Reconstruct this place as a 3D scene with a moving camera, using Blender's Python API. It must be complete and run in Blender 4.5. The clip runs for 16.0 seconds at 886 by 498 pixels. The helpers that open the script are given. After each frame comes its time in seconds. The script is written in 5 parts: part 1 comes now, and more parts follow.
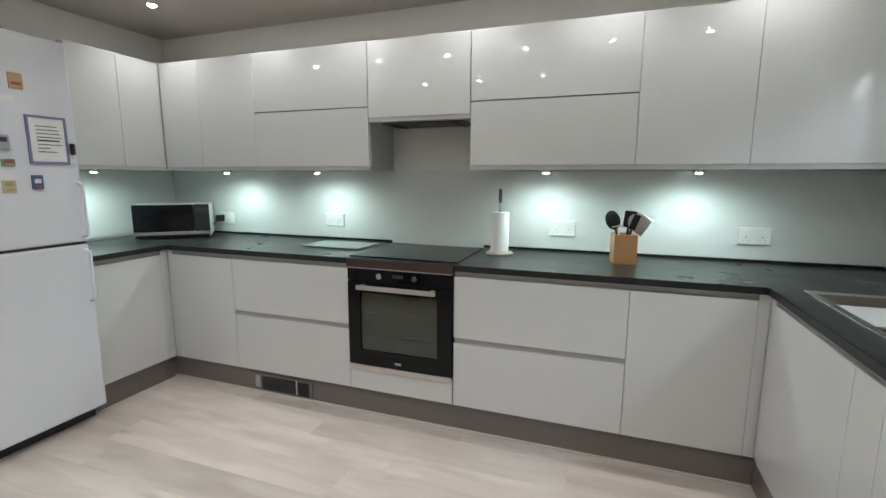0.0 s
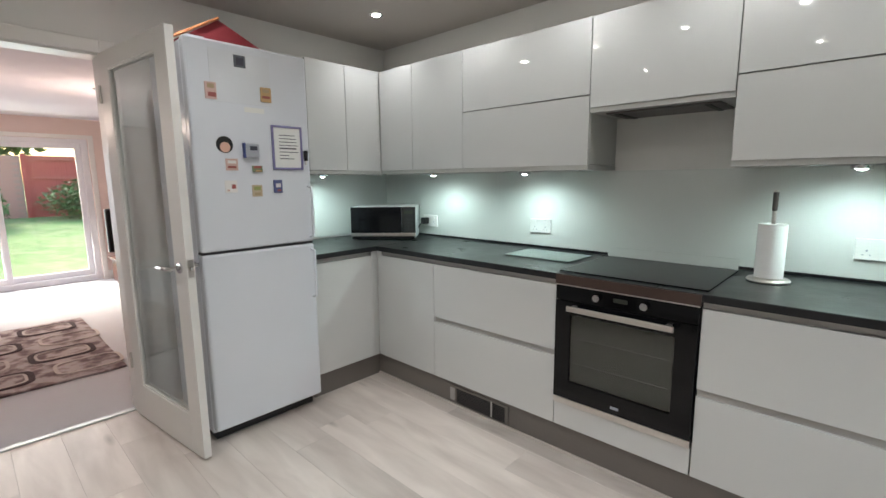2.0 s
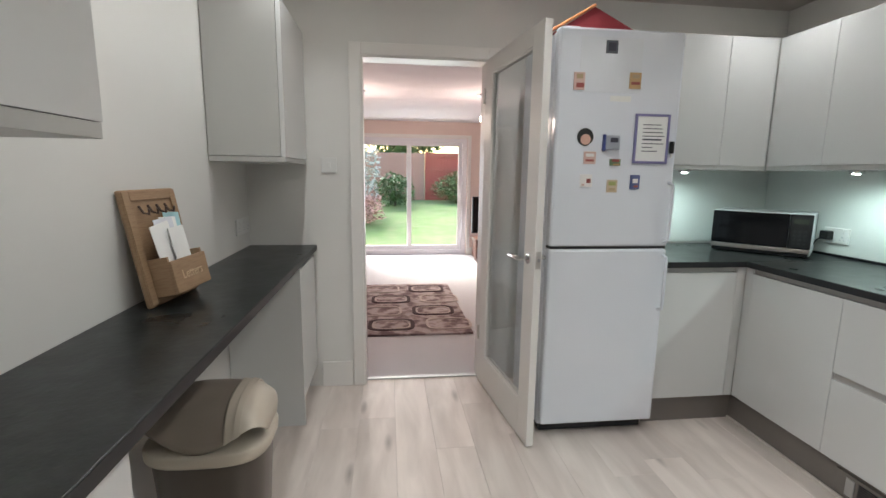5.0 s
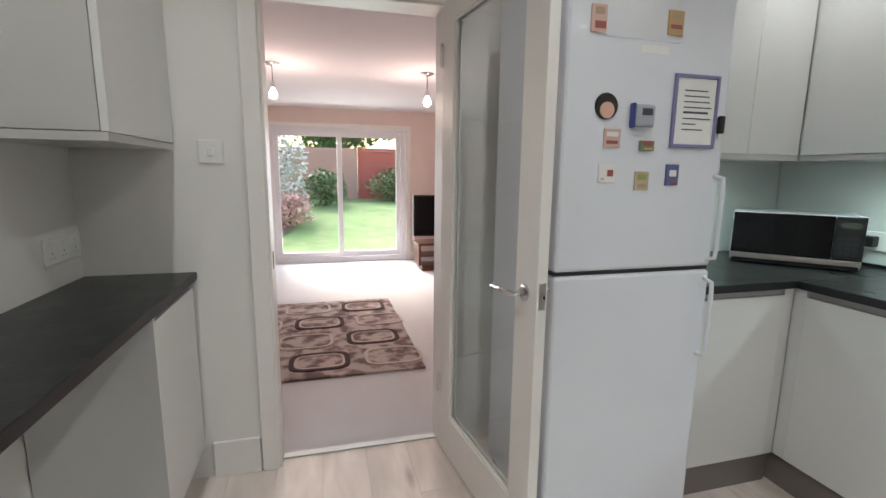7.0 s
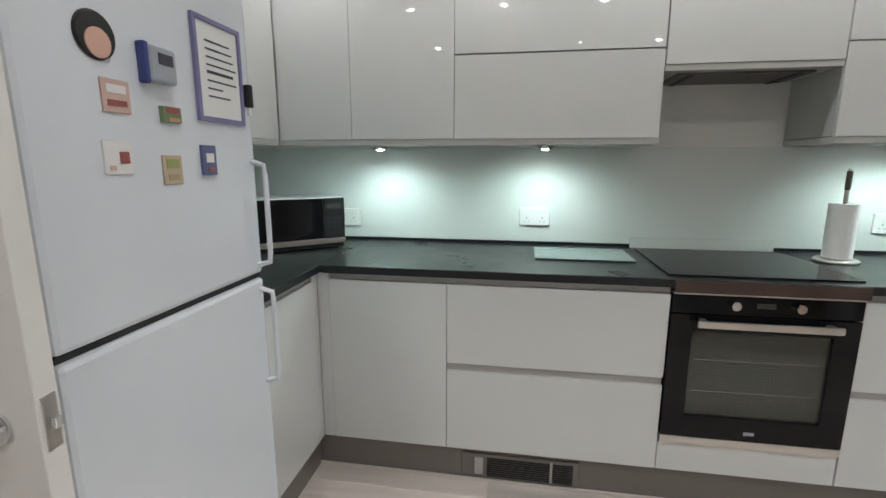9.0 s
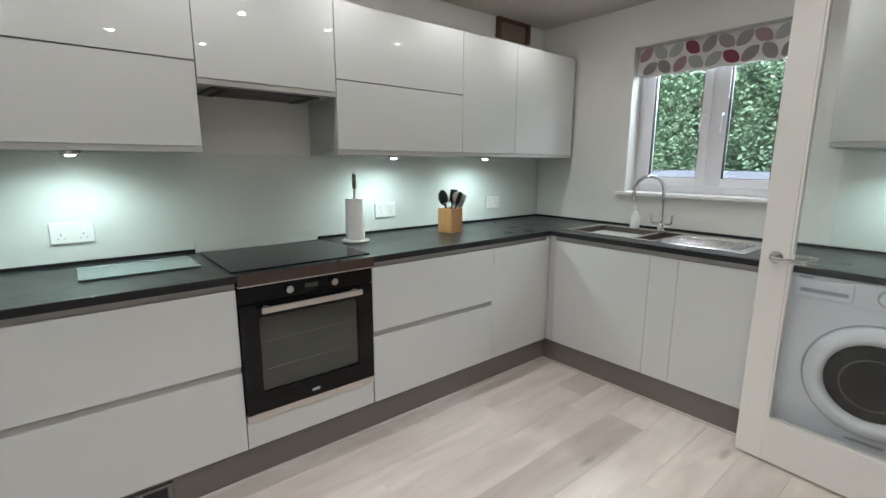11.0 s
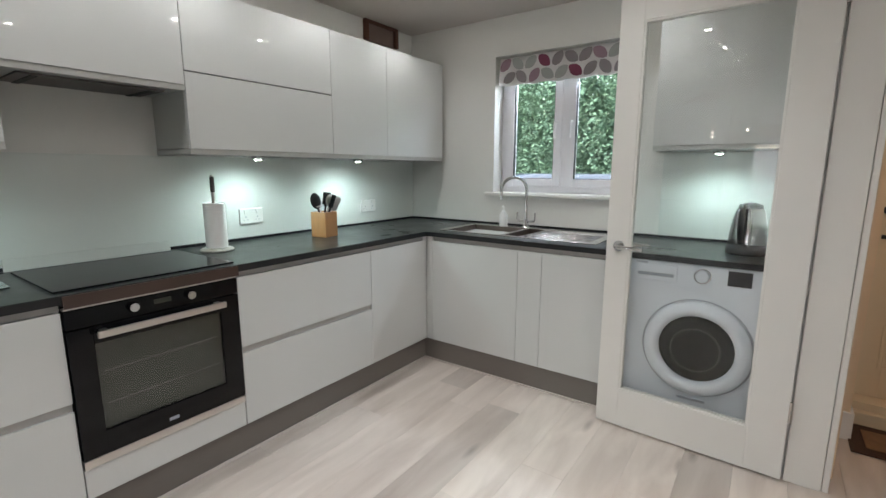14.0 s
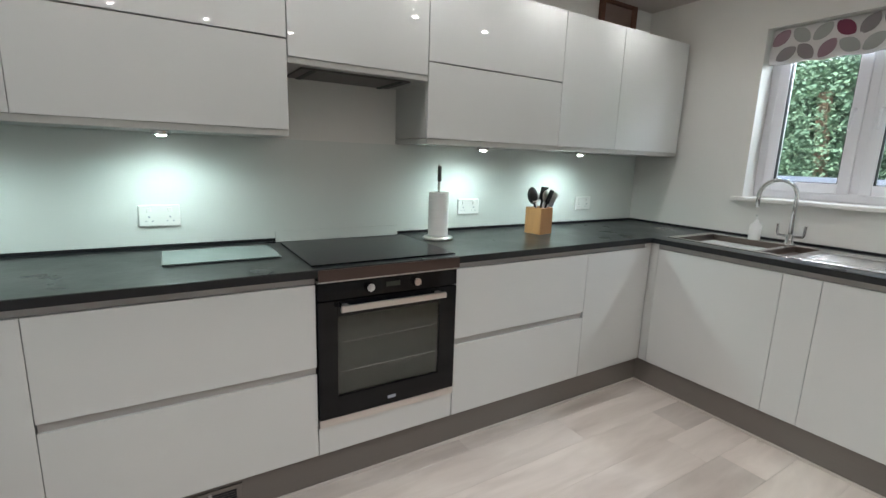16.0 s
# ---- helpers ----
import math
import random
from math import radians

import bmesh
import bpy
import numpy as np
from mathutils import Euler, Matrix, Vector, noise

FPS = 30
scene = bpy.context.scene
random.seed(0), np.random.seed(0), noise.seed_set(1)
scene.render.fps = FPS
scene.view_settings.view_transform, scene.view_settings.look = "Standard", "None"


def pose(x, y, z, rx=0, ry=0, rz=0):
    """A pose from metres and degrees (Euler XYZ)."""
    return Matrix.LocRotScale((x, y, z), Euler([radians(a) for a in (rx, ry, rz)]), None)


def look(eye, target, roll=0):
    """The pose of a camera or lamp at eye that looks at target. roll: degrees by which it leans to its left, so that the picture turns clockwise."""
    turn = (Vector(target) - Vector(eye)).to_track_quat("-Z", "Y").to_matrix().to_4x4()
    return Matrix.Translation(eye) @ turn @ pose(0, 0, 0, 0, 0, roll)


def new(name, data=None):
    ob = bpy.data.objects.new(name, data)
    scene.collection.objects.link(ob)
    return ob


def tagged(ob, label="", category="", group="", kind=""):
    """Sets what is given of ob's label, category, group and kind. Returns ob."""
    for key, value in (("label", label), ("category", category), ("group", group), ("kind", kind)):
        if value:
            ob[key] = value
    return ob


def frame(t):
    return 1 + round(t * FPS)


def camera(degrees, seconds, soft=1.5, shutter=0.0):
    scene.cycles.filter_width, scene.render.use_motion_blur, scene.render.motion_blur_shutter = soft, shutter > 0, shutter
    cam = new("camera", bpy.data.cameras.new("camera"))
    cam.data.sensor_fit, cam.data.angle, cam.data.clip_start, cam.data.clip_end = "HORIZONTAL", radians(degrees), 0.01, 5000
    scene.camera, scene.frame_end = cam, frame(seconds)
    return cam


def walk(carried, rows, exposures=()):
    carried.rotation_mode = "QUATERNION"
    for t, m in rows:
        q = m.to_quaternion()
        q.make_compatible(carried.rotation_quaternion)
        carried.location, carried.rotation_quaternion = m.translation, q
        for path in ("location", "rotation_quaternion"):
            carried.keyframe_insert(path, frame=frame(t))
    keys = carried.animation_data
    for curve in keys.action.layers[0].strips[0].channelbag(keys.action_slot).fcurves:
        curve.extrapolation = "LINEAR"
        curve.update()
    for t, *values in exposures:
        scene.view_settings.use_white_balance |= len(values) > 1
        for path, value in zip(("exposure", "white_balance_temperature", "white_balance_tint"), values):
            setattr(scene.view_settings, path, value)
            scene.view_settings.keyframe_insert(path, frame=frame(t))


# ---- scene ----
cam = camera(88.3, 16.0)
PATH = [
    (0, (-1.304, 0.887, 1.322), (-1.967, 2.748, 1.011), 0.2),
    (0.5, (-1.335, 0.985, 1.312), (-2.118, 2.799, 1.001), -0.6),
    (1, (-1.382, 1.018, 1.304), (-2.328, 2.755, 1.004), -0.4),
    (1.5, (-1.466, 1.057, 1.302), (-2.615, 2.666, 1.003), -0.2),
    (2, (-1.573, 1.135, 1.321), (-2.928, 2.575, 1.019), -0.5),
    (2.5, (-1.593, 1.168, 1.321), (-3.225, 2.288, 1.036), -0.6),
    (3, (-1.597, 1.186, 1.318), (-3.448, 1.888, 1.032), -0.6),
    (3.5, (-1.598, 1.204, 1.301), (-3.545, 1.557, 1.012), -0.8),
    (3.7, (-1.621, 1.145, 1.32), (-3.575, 1.447, 1.017), -1.0),
    (5.8, (-1.976, 1.162, 1.306), (-3.934, 1.397, 0.977), 1.3),
    (6, (-2.047, 1.17, 1.291), (-3.999, 1.462, 0.97), 1.5),
    (6.5, (-2.343, 1.191, 1.291), (-4.281, 1.563, 0.966), 1.0),
    (7, (-2.6, 1.205, 1.291), (-4.505, 1.719, 0.96), 0.7),
    (7.5, (-2.847, 1.192, 1.281), (-4.562, 2.166, 0.949), 0.5),
    (8, (-3.036, 1.228, 1.288), (-4.386, 2.662, 0.939), 0.6),
    (8.5, (-3.108, 1.32, 1.303), (-4.012, 3.064, 0.924), -0.6),
    (9, (-3.150, 1.343, 1.287), (-3.465, 3.278, 0.917), 0.1),
    (9.5, (-3.176, 1.282, 1.313), (-2.86, 3.215, 0.909), 0.9),
    (9.7, (-3.18, 1.247, 1.319), (-2.661, 3.136, 0.915), 0.8),
    (10, (-3.181, 1.239, 1.329), (-2.422, 3.045, 0.927), 1.1),
    (10.2, (-3.159, 1.229, 1.325), (-2.297, 2.99, 0.931), 0.8),
    (12.3, (-3.042, 1.127, 1.316), (-1.346, 2.13, 0.973), 2.0),
    (12.5, (-3.048, 1.131, 1.312), (-1.324, 2.085, 0.972), 2.1),
    (13, (-3.04, 1.127, 1.308), (-1.298, 2.049, 0.966), 1.4),
    (13.5, (-3.039, 1.143, 1.304), (-1.315, 2.096, 0.961), 1.1),
    (14, (-3.041, 1.165, 1.295), (-1.437, 2.31, 0.952), 0.1),
    (14.5, (-3.038, 1.196, 1.296), (-1.626, 2.567, 0.941), -0.5),
    (15, (-3.004, 1.21, 1.295), (-1.699, 2.682, 0.934), -0.1),
    (15.5, (-2.991, 1.252, 1.282), (-1.794, 2.813, 0.922), 1.6),
    (16, (-3.049, 1.418, 1.29), (-2.018, 3.089, 0.907), 1.9),
]
walk(cam, [(t, look(eye, target, roll)) for t, eye, target, roll in PATH])


# ---- light ----
world = bpy.data.worlds.new("world")
scene.world = world
world.use_nodes = True
wn, wl = world.node_tree.nodes, world.node_tree.links
sky = wn.new("ShaderNodeTexSky")
sky.sky_type = "NISHITA"
sky.sun_disc = False
sky.sun_elevation = radians(38)
sky.sun_rotation = radians(252)
sky.air_density = 1.5
sky.dust_density = 4.0
wl.new(sky.outputs["Color"], wn["Background"].inputs["Color"])
wn["Background"].inputs["Strength"].default_value = 0.14
sun_data = bpy.data.lights.new("sun", "SUN")
sun_data.energy, sun_data.angle, sun_data.color = 1.2, radians(25), (1.0, 0.985, 0.97)
sun_ob = new("sun", sun_data)
sun_ob.matrix_world = look((0, 0, 20), (18, 6, 4))
scene.view_settings.exposure = 2.52

window_light = bpy.data.lights.new("window_daylight", "AREA")
window_light.shape, window_light.size, window_light.size_y, window_light.energy, window_light.color = "RECTANGLE", 0.86, 0.10, 3.0, (0.80, 0.90, 1.0)
window_lamp = new("window_daylight", window_light)
window_lamp.matrix_world = look((0.20, 2.39, 2.0), (-0.35, 2.39, 1.35)) @ pose(0, 0, 0)
patio_light = bpy.data.lights.new("patio_daylight", "AREA")
patio_light.shape, patio_light.size, patio_light.size_y, patio_light.energy, patio_light.color = "RECTANGLE", 1.7, 1.6, 5, (0.90, 0.93, 1.0)
patio_lamp = new("patio_daylight", patio_light)
patio_lamp.matrix_world = look((-9.17, 1.485, 1.0), (-8.0, 1.485, 0.75))
DOWN_W, LED_W, BULB_W = 1.78, 1.5, 2.0


# ---- materials ----
def mat(name, color, rough=0.5, metal=0.0, vary=0.06, scale=6.0, fine=0.0, fine_scale=180.0, coat=0.0, bump=0.0, spec=0.5, rvary=0.0,
        stretch=(1, 1, 1), second=None, amount=0.0):
    """A surface with slow and fine variation of colour, gloss and relief."""
    m = bpy.data.materials.new(name)
    m.use_nodes = True
    n, l = m.node_tree.nodes, m.node_tree.links
    b = n["Principled BSDF"]
    b.inputs["Roughness"].default_value = rough
    b.inputs["Metallic"].default_value = metal
    b.inputs["Coat Weight"].default_value = coat
    b.inputs["Coat Roughness"].default_value = 0.02
    b.inputs["Specular IOR Level"].default_value = spec
    tc = n.new("ShaderNodeTexCoord")
    mp = n.new("ShaderNodeMapping")
    mp.inputs["Scale"].default_value = stretch
    l.new(tc.outputs["Object"], mp.inputs["Vector"])
    big = n.new("ShaderNodeTexNoise")
    big.inputs["Scale"].default_value = scale
    big.inputs["Detail"].default_value = 4
    l.new(mp.outputs["Vector"], big.inputs["Vector"])
    mix = n.new("ShaderNodeMix")
    mix.data_type = "RGBA"
    c = np.array(color[:3])
    mix.inputs[6].default_value = (*np.clip(c * (1 - vary), 0, 1), 1)
    mix.inputs[7].default_value = (*np.clip(c * (1 + vary), 0, 1), 1)
    l.new(big.outputs["Fac"], mix.inputs[0])
    out = mix.outputs[2]
    small = n.new("ShaderNodeTexNoise")
    small.inputs["Scale"].default_value = fine_scale
    small.inputs["Detail"].default_value = 3
    l.new(mp.outputs["Vector"], small.inputs["Vector"])
    if second is not None:
        ramp = n.new("ShaderNodeMapRange")
        ramp.inputs["From Min"].default_value, ramp.inputs["From Max"].default_value = 0.45, 0.65
        ramp.inputs["To Max"].default_value = amount
        med = n.new("ShaderNodeTexNoise")
        med.inputs["Scale"].default_value = scale * 3.1
        med.inputs["Detail"].default_value = 8
        l.new(mp.outputs["Vector"], med.inputs["Vector"])
        l.new(med.outputs["Fac"], ramp.inputs["Value"])
        m2 = n.new("ShaderNodeMix")
        m2.data_type = "RGBA"
        l.new(ramp.outputs["Result"], m2.inputs[0])
        l.new(out, m2.inputs[6])
        m2.inputs[7].default_value = (*second, 1)
        out = m2.outputs[2]
    if fine:
        m3 = n.new("ShaderNodeMix")
        m3.data_type = "RGBA"
        m3.blend_type = "MULTIPLY"
        m3.inputs[0].default_value = fine
        l.new(out, m3.inputs[6])
        l.new(small.outputs["Color"], m3.inputs[7])
        out = m3.outputs[2]
    l.new(out, b.inputs["Base Color"])
    if rvary:
        rr = n.new("ShaderNodeMapRange")
        rr.inputs["To Min"].default_value, rr.inputs["To Max"].default_value = max(rough - rvary, 0.02), rough + rvary
        l.new(big.outputs["Fac"], rr.inputs["Value"])
        l.new(rr.outputs["Result"], b.inputs["Roughness"])
    if bump:
        bp = n.new("ShaderNodeBump")
        bp.inputs["Strength"].default_value = bump
        bp.inputs["Distance"].default_value = 0.002
        l.new(small.outputs["Fac"], bp.inputs["Height"])
        l.new(bp.outputs["Normal"], b.inputs["Normal"])
    return m


def glow(name, color, power):
    m = bpy.data.materials.new(name)
    m.use_nodes = True
    b = m.node_tree.nodes["Principled BSDF"]
    b.inputs["Base Color"].default_value = (*color, 1)
    b.inputs["Emission Color"].default_value = (*color, 1)
    b.inputs["Emission Strength"].default_value = power
    return m


def frosted_glass(name):
    """Cloudy glass that scatters the daylight behind it."""
    m = bpy.data.materials.new(name)
    m.use_nodes = True
    n, l = m.node_tree.nodes, m.node_tree.links
    n.remove(n["Principled BSDF"])
    tl, gl, mx = n.new("ShaderNodeBsdfTranslucent"), n.new("ShaderNodeBsdfGlossy"), n.new("ShaderNodeMixShader")
    tl.inputs["Color"].default_value = (0.9, 0.95, 1.0, 1)
    gl.inputs["Roughness"].default_value = 0.3
    mx.inputs[0].default_value = 0.06
    l.new(tl.outputs[0], mx.inputs[1])
    l.new(gl.outputs[0], mx.inputs[2])
    l.new(mx.outputs[0], n["Material Output"].inputs["Surface"])
    return m


def glass(name, color=(1, 1, 1), rough=0.0):
    m = bpy.data.materials.new(name)
    m.use_nodes = True
    n, l = m.node_tree.nodes, m.node_tree.links
    n.remove(n["Principled BSDF"])
    tr = n.new("ShaderNodeBsdfTransparent")
    tr.inputs["Color"].default_value = (*color, 1)
    gl = n.new("ShaderNodeBsdfGlossy")
    gl.inputs["Roughness"].default_value = rough
    lw = n.new("ShaderNodeLayerWeight")
    lw.inputs["Blend"].default_value = 0.5
    pw = n.new("ShaderNodeMath")
    pw.operation = "POWER"
    pw.inputs[1].default_value = 5
    l.new(lw.outputs["Facing"], pw.inputs[0])
    fr = n.new("ShaderNodeMath")
    fr.operation = "MULTIPLY_ADD"
    fr.inputs[1].default_value, fr.inputs[2].default_value = 0.9, 0.035
    l.new(pw.outputs[0], fr.inputs[0])
    mx = n.new("ShaderNodeMixShader")
    l.new(fr.outputs[0], mx.inputs[0])
    l.new(tr.outputs[0], mx.inputs[1])
    l.new(gl.outputs[0], mx.inputs[2])
    l.new(mx.outputs[0], n["Material Output"].inputs["Surface"])
    return m


def plank_material(name):
    """White-washed oak: each board has its own tone, with long grain and a few knots."""
    m = bpy.data.materials.new(name)
    m.use_nodes = True
    n, l = m.node_tree.nodes, m.node_tree.links
    b = n["Principled BSDF"]
    tc, mp, oi = n.new("ShaderNodeTexCoord"), n.new("ShaderNodeMapping"), n.new("ShaderNodeObjectInfo")
    mp.inputs["Scale"].default_value = (1.0, 5, 1)
    comb = n.new("ShaderNodeCombineXYZ")
    mul = n.new("ShaderNodeMath")
    mul.operation = "MULTIPLY"
    mul.inputs[1].default_value = 40
    l.new(oi.outputs["Random"], mul.inputs[0])
    l.new(mul.outputs[0], comb.inputs[0])
    l.new(mul.outputs[0], comb.inputs[1])
    l.new(comb.outputs[0], mp.inputs["Location"])
    l.new(tc.outputs["Object"], mp.inputs["Vector"])
    grain = n.new("ShaderNodeTexNoise")
    grain.inputs["Scale"].default_value, grain.inputs["Detail"].default_value, grain.inputs["Distortion"].default_value = 2.0, 5, 0.5
    l.new(mp.outputs["Vector"], grain.inputs["Vector"])
    ramp = n.new("ShaderNodeValToRGB")
    ramp.color_ramp.elements[0].position, ramp.color_ramp.elements[0].color = 0.25, (0.54, 0.465, 0.42, 1)
    ramp.color_ramp.elements[1].position, ramp.color_ramp.elements[1].color = 0.70, (0.75, 0.675, 0.62, 1)
    l.new(grain.outputs["Fac"], ramp.inputs["Fac"])
    tone = n.new("ShaderNodeMapRange")
    tone.inputs["To Min"].default_value, tone.inputs["To Max"].default_value = 0.80, 1.07
    l.new(oi.outputs["Random"], tone.inputs["Value"])
    mx = n.new("ShaderNodeMix")
    mx.data_type, mx.blend_type = "RGBA", "MULTIPLY"
    mx.inputs[0].default_value = 1
    l.new(ramp.outputs["Color"], mx.inputs[6])
    l.new(tone.outputs["Result"], mx.inputs[7])
    kn = n.new("ShaderNodeTexVoronoi")
    kn.inputs["Scale"].default_value = 1.0
    mp2 = n.new("ShaderNodeMapping")
    mp2.inputs["Scale"].default_value = (1.1, 4.0, 1)
    l.new(comb.outputs[0], mp2.inputs["Location"])
    l.new(tc.outputs["Object"], mp2.inputs["Vector"])
    l.new(mp2.outputs["Vector"], kn.inputs["Vector"])
    kr = n.new("ShaderNodeMapRange")
    kr.inputs["From Min"].default_value, kr.inputs["From Max"].default_value = 0.01, 0.10
    kr.inputs["To Min"].default_value, kr.inputs["To Max"].default_value = 0.6, 0.0
    l.new(kn.outputs["Distance"], kr.inputs["Value"])
    mk = n.new("ShaderNodeMix")
    mk.data_type = "RGBA"
    l.new(kr.outputs["Result"], mk.inputs[0])
    l.new(mx.outputs[2], mk.inputs[6])
    mk.inputs[7].default_value = (0.16, 0.13, 0.11, 1)
    l.new(mk.outputs[2], b.inputs["Base Color"])
    b.inputs["Roughness"].default_value = 0.34
    bp = n.new("ShaderNodeBump")
    bp.inputs["Strength"].default_value, bp.inputs["Distance"].default_value = 0.12, 0.002
    l.new(grain.outputs["Fac"], bp.inputs["Height"])
    l.new(bp.outputs["Normal"], b.inputs["Normal"])
    return m


M = {}
M["wall"] = mat("wall paint", (0.72, 0.712, 0.685), 0.55, vary=0.02, bump=0.15, fine_scale=400)
# Ceiling gets only bounced light; that brownish dimness is put into the paint colour.
M["ceiling"] = mat("ceiling paint with dimness", (0.54, 0.495, 0.46), 0.85, vary=0.02, bump=0.1, fine_scale=300)
M["pink"] = mat("pink wall paint", (0.76, 0.615, 0.56), 0.8, vary=0.03, bump=0.1)
# White ceiling; the warm bulbs' pink cast is put into this colour.
M["bulb_tint_ceil"] = mat("living room ceiling with bulb tint", (0.70, 0.64, 0.665), 0.85, vary=0.02)
# Orange of the warm hall lamplight is put into this pale paint.
M["hall"] = mat("hall wall paint with lamplight", (0.76, 0.60, 0.43), 0.7, vary=0.03)
M["white"] = mat("white satin paint", (0.78, 0.76, 0.73), 0.35, vary=0.02, bump=0.05)
M["gloss"] = mat("grey gloss cabinet front", (0.635, 0.642, 0.635), 0.42, vary=0.015, scale=2, coat=1.0, fine_scale=30, rvary=0.02)
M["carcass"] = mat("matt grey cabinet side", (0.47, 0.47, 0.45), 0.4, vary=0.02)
M["rail"] = mat("satin handle recess", (0.40, 0.385, 0.37), 0.35, vary=0.04)
M["plinth"] = mat("brown-grey plinth", (0.17, 0.15, 0.135), 0.3, vary=0.06, stretch=(4, 4, 40))
M["slate"] = mat("slate laminate", (0.011, 0.0135, 0.0135), 0.30, vary=0.5, scale=5, fine=0.5, fine_scale=60, second=(0.050, 0.058, 0.056), amount=0.5, spec=0.38, bump=0.25, rvary=0.08)
M["slate_edge"] = mat("black worktop edge", (0.008, 0.008, 0.01), 0.4, vary=0.2)
M["splash"] = mat("pale mint splashback", (0.655, 0.68, 0.655), 0.22, vary=0.02, scale=3)
M["fridge"] = mat("white enamel", (0.72, 0.745, 0.80), 0.22, vary=0.015, coat=0.3, fine_scale=500, bump=0.04)
M["kettlesteel"] = mat("dark polished steel", (0.34, 0.33, 0.33), 0.12, 1.0, vary=0.05)
M["porthole"] = mat("dark porthole glass", (0.006, 0.007, 0.006), 0.12, spec=0.08)
M["sheet"] = mat("clear plastic pocket", (0.71, 0.73, 0.77), 0.15, coat=0.4)
M["silver"] = mat("silver painted metal", (0.50, 0.52, 0.52), 0.35, 0.3, vary=0.03)
M["dark"] = mat("dark rubber", (0.02, 0.02, 0.022), 0.6, vary=0.2)
M["black"] = mat("black glass", (0.005, 0.005, 0.006), 0.08, vary=0.1, spec=0.25)
M["oveninside"] = mat("grey oven cavity", (0.050, 0.053, 0.043), 0.7, vary=0.15, scale=3, spec=0.1)
M["darksteel"] = mat("dark grey steel", (0.10, 0.09, 0.085), 0.45, 0.5, vary=0.08)
M["foot_strip"] = mat("pale floor strip", (0.62, 0.56, 0.52), 0.5, vary=0.05)
M["steel"] = mat("brushed steel", (0.62, 0.59, 0.56), 0.28, 1.0, vary=0.05, stretch=(1, 60, 60), bump=0.05)
M["chrome"] = mat("chrome", (0.75, 0.75, 0.76), 0.08, 1.0, vary=0.02)
# Sink steel with the bowl's shade and brown reflections put into its colour.
M["bowl"] = mat("shaded sink bowl steel", (0.15, 0.12, 0.105), 0.42, 0.9, vary=0.06)
M["sink"] = mat("sink steel", (0.55, 0.52, 0.5), 0.22, 1.0, vary=0.06)
M["hob"] = mat("black ceramic hob", (0.006, 0.006, 0.007), 0.16, vary=0.2, spec=0.12)
M["bronze"] = mat("brown trim", (0.075, 0.048, 0.04), 0.3, 0.3, vary=0.15)
M["plastic"] = mat("white plastic", (0.75, 0.75, 0.73), 0.3, vary=0.01)
M["greyplastic"] = mat("grey plastic", (0.35, 0.37, 0.42), 0.4, vary=0.04)
M["bluebox"] = mat("blue plastic", (0.04, 0.06, 0.22), 0.4)
M["blackplastic"] = mat("black plastic", (0.008, 0.008, 0.009), 0.35, vary=0.1)
M["paper"] = mat("paper", (0.80, 0.80, 0.78), 0.7, vary=0.03, scale=20)
M["pinewood"] = mat("light wood", (0.33, 0.215, 0.125), 0.5, vary=0.18, scale=8, stretch=(1, 1, 12), second=(0.24, 0.14, 0.075), amount=0.5, bump=0.1)
M["orangewood"] = mat("varnished beech", (0.46, 0.24, 0.10), 0.35, vary=0.15, scale=10, stretch=(8, 8, 1), coat=0.3)
M["taupe"] = mat("taupe plastic", (0.23, 0.19, 0.155), 0.38, vary=0.05, bump=0.08)
M["taupe_dark"] = mat("dark taupe plastic", (0.085, 0.068, 0.055), 0.35, vary=0.06)
M["cream"] = mat("cream plastic", (0.50, 0.44, 0.36), 0.35, vary=0.04)
M["red"] = mat("red cloth", (0.23, 0.022, 0.03), 0.8, vary=0.15, bump=0.3)
M["orangeedge"] = mat("wooden tray edge", (0.6, 0.24, 0.1), 0.5, vary=0.1)
M["carpet"] = mat("cream carpet", (0.61, 0.595, 0.61), 0.95, vary=0.06, scale=4, fine=0.35, fine_scale=350, bump=0.9)
M["matdark"] = mat("brown coir mat", (0.07, 0.035, 0.02), 0.95, vary=0.3, scale=30, fine=0.4, bump=1.0)
M["matmid"] = mat("mat centre", (0.27, 0.15, 0.08), 0.95, vary=0.3, scale=30, fine=0.4, bump=1.0)
M["frontdoor"] = mat("cream front door", (0.72, 0.60, 0.43), 0.4, vary=0.03)
M["frosted"] = frosted_glass("patterned door glass")
M["etch"] = mat("etched line", (0.42, 0.50, 0.55), 0.5)
M["clear"] = glass("clear glass", (0.97, 0.98, 0.977), 0.0)
M["cutglass"] = mat("glass chopping board", (0.17, 0.215, 0.205), 0.12, vary=0.02)
M["upvc"] = mat("white window frame", (0.74, 0.73, 0.76), 0.3, vary=0.01)
M["darkwood"] = mat("dark brown wood", (0.10, 0.035, 0.02), 0.35, vary=0.2, stretch=(1, 8, 8))
M["brickhole"] = mat("rough brown masonry", (0.13, 0.06, 0.04), 0.9, vary=0.3, scale=12, bump=0.6)
M["lamp"] = glow("lamp glass", (1.0, 0.97, 0.92), 24)
M["led"] = glow("cool lamp glass", (0.85, 1.0, 0.97), 12)
M["bulb"] = glow("bulb glass", (1.0, 0.80, 0.62), 10)
M["wallmark"] = mat("dark ink", (0.05, 0.05, 0.07), 0.6)
M["purple"] = mat("purple frame", (0.20, 0.19, 0.36), 0.4)
M["plank"] = plank_material("white-washed oak laminate")


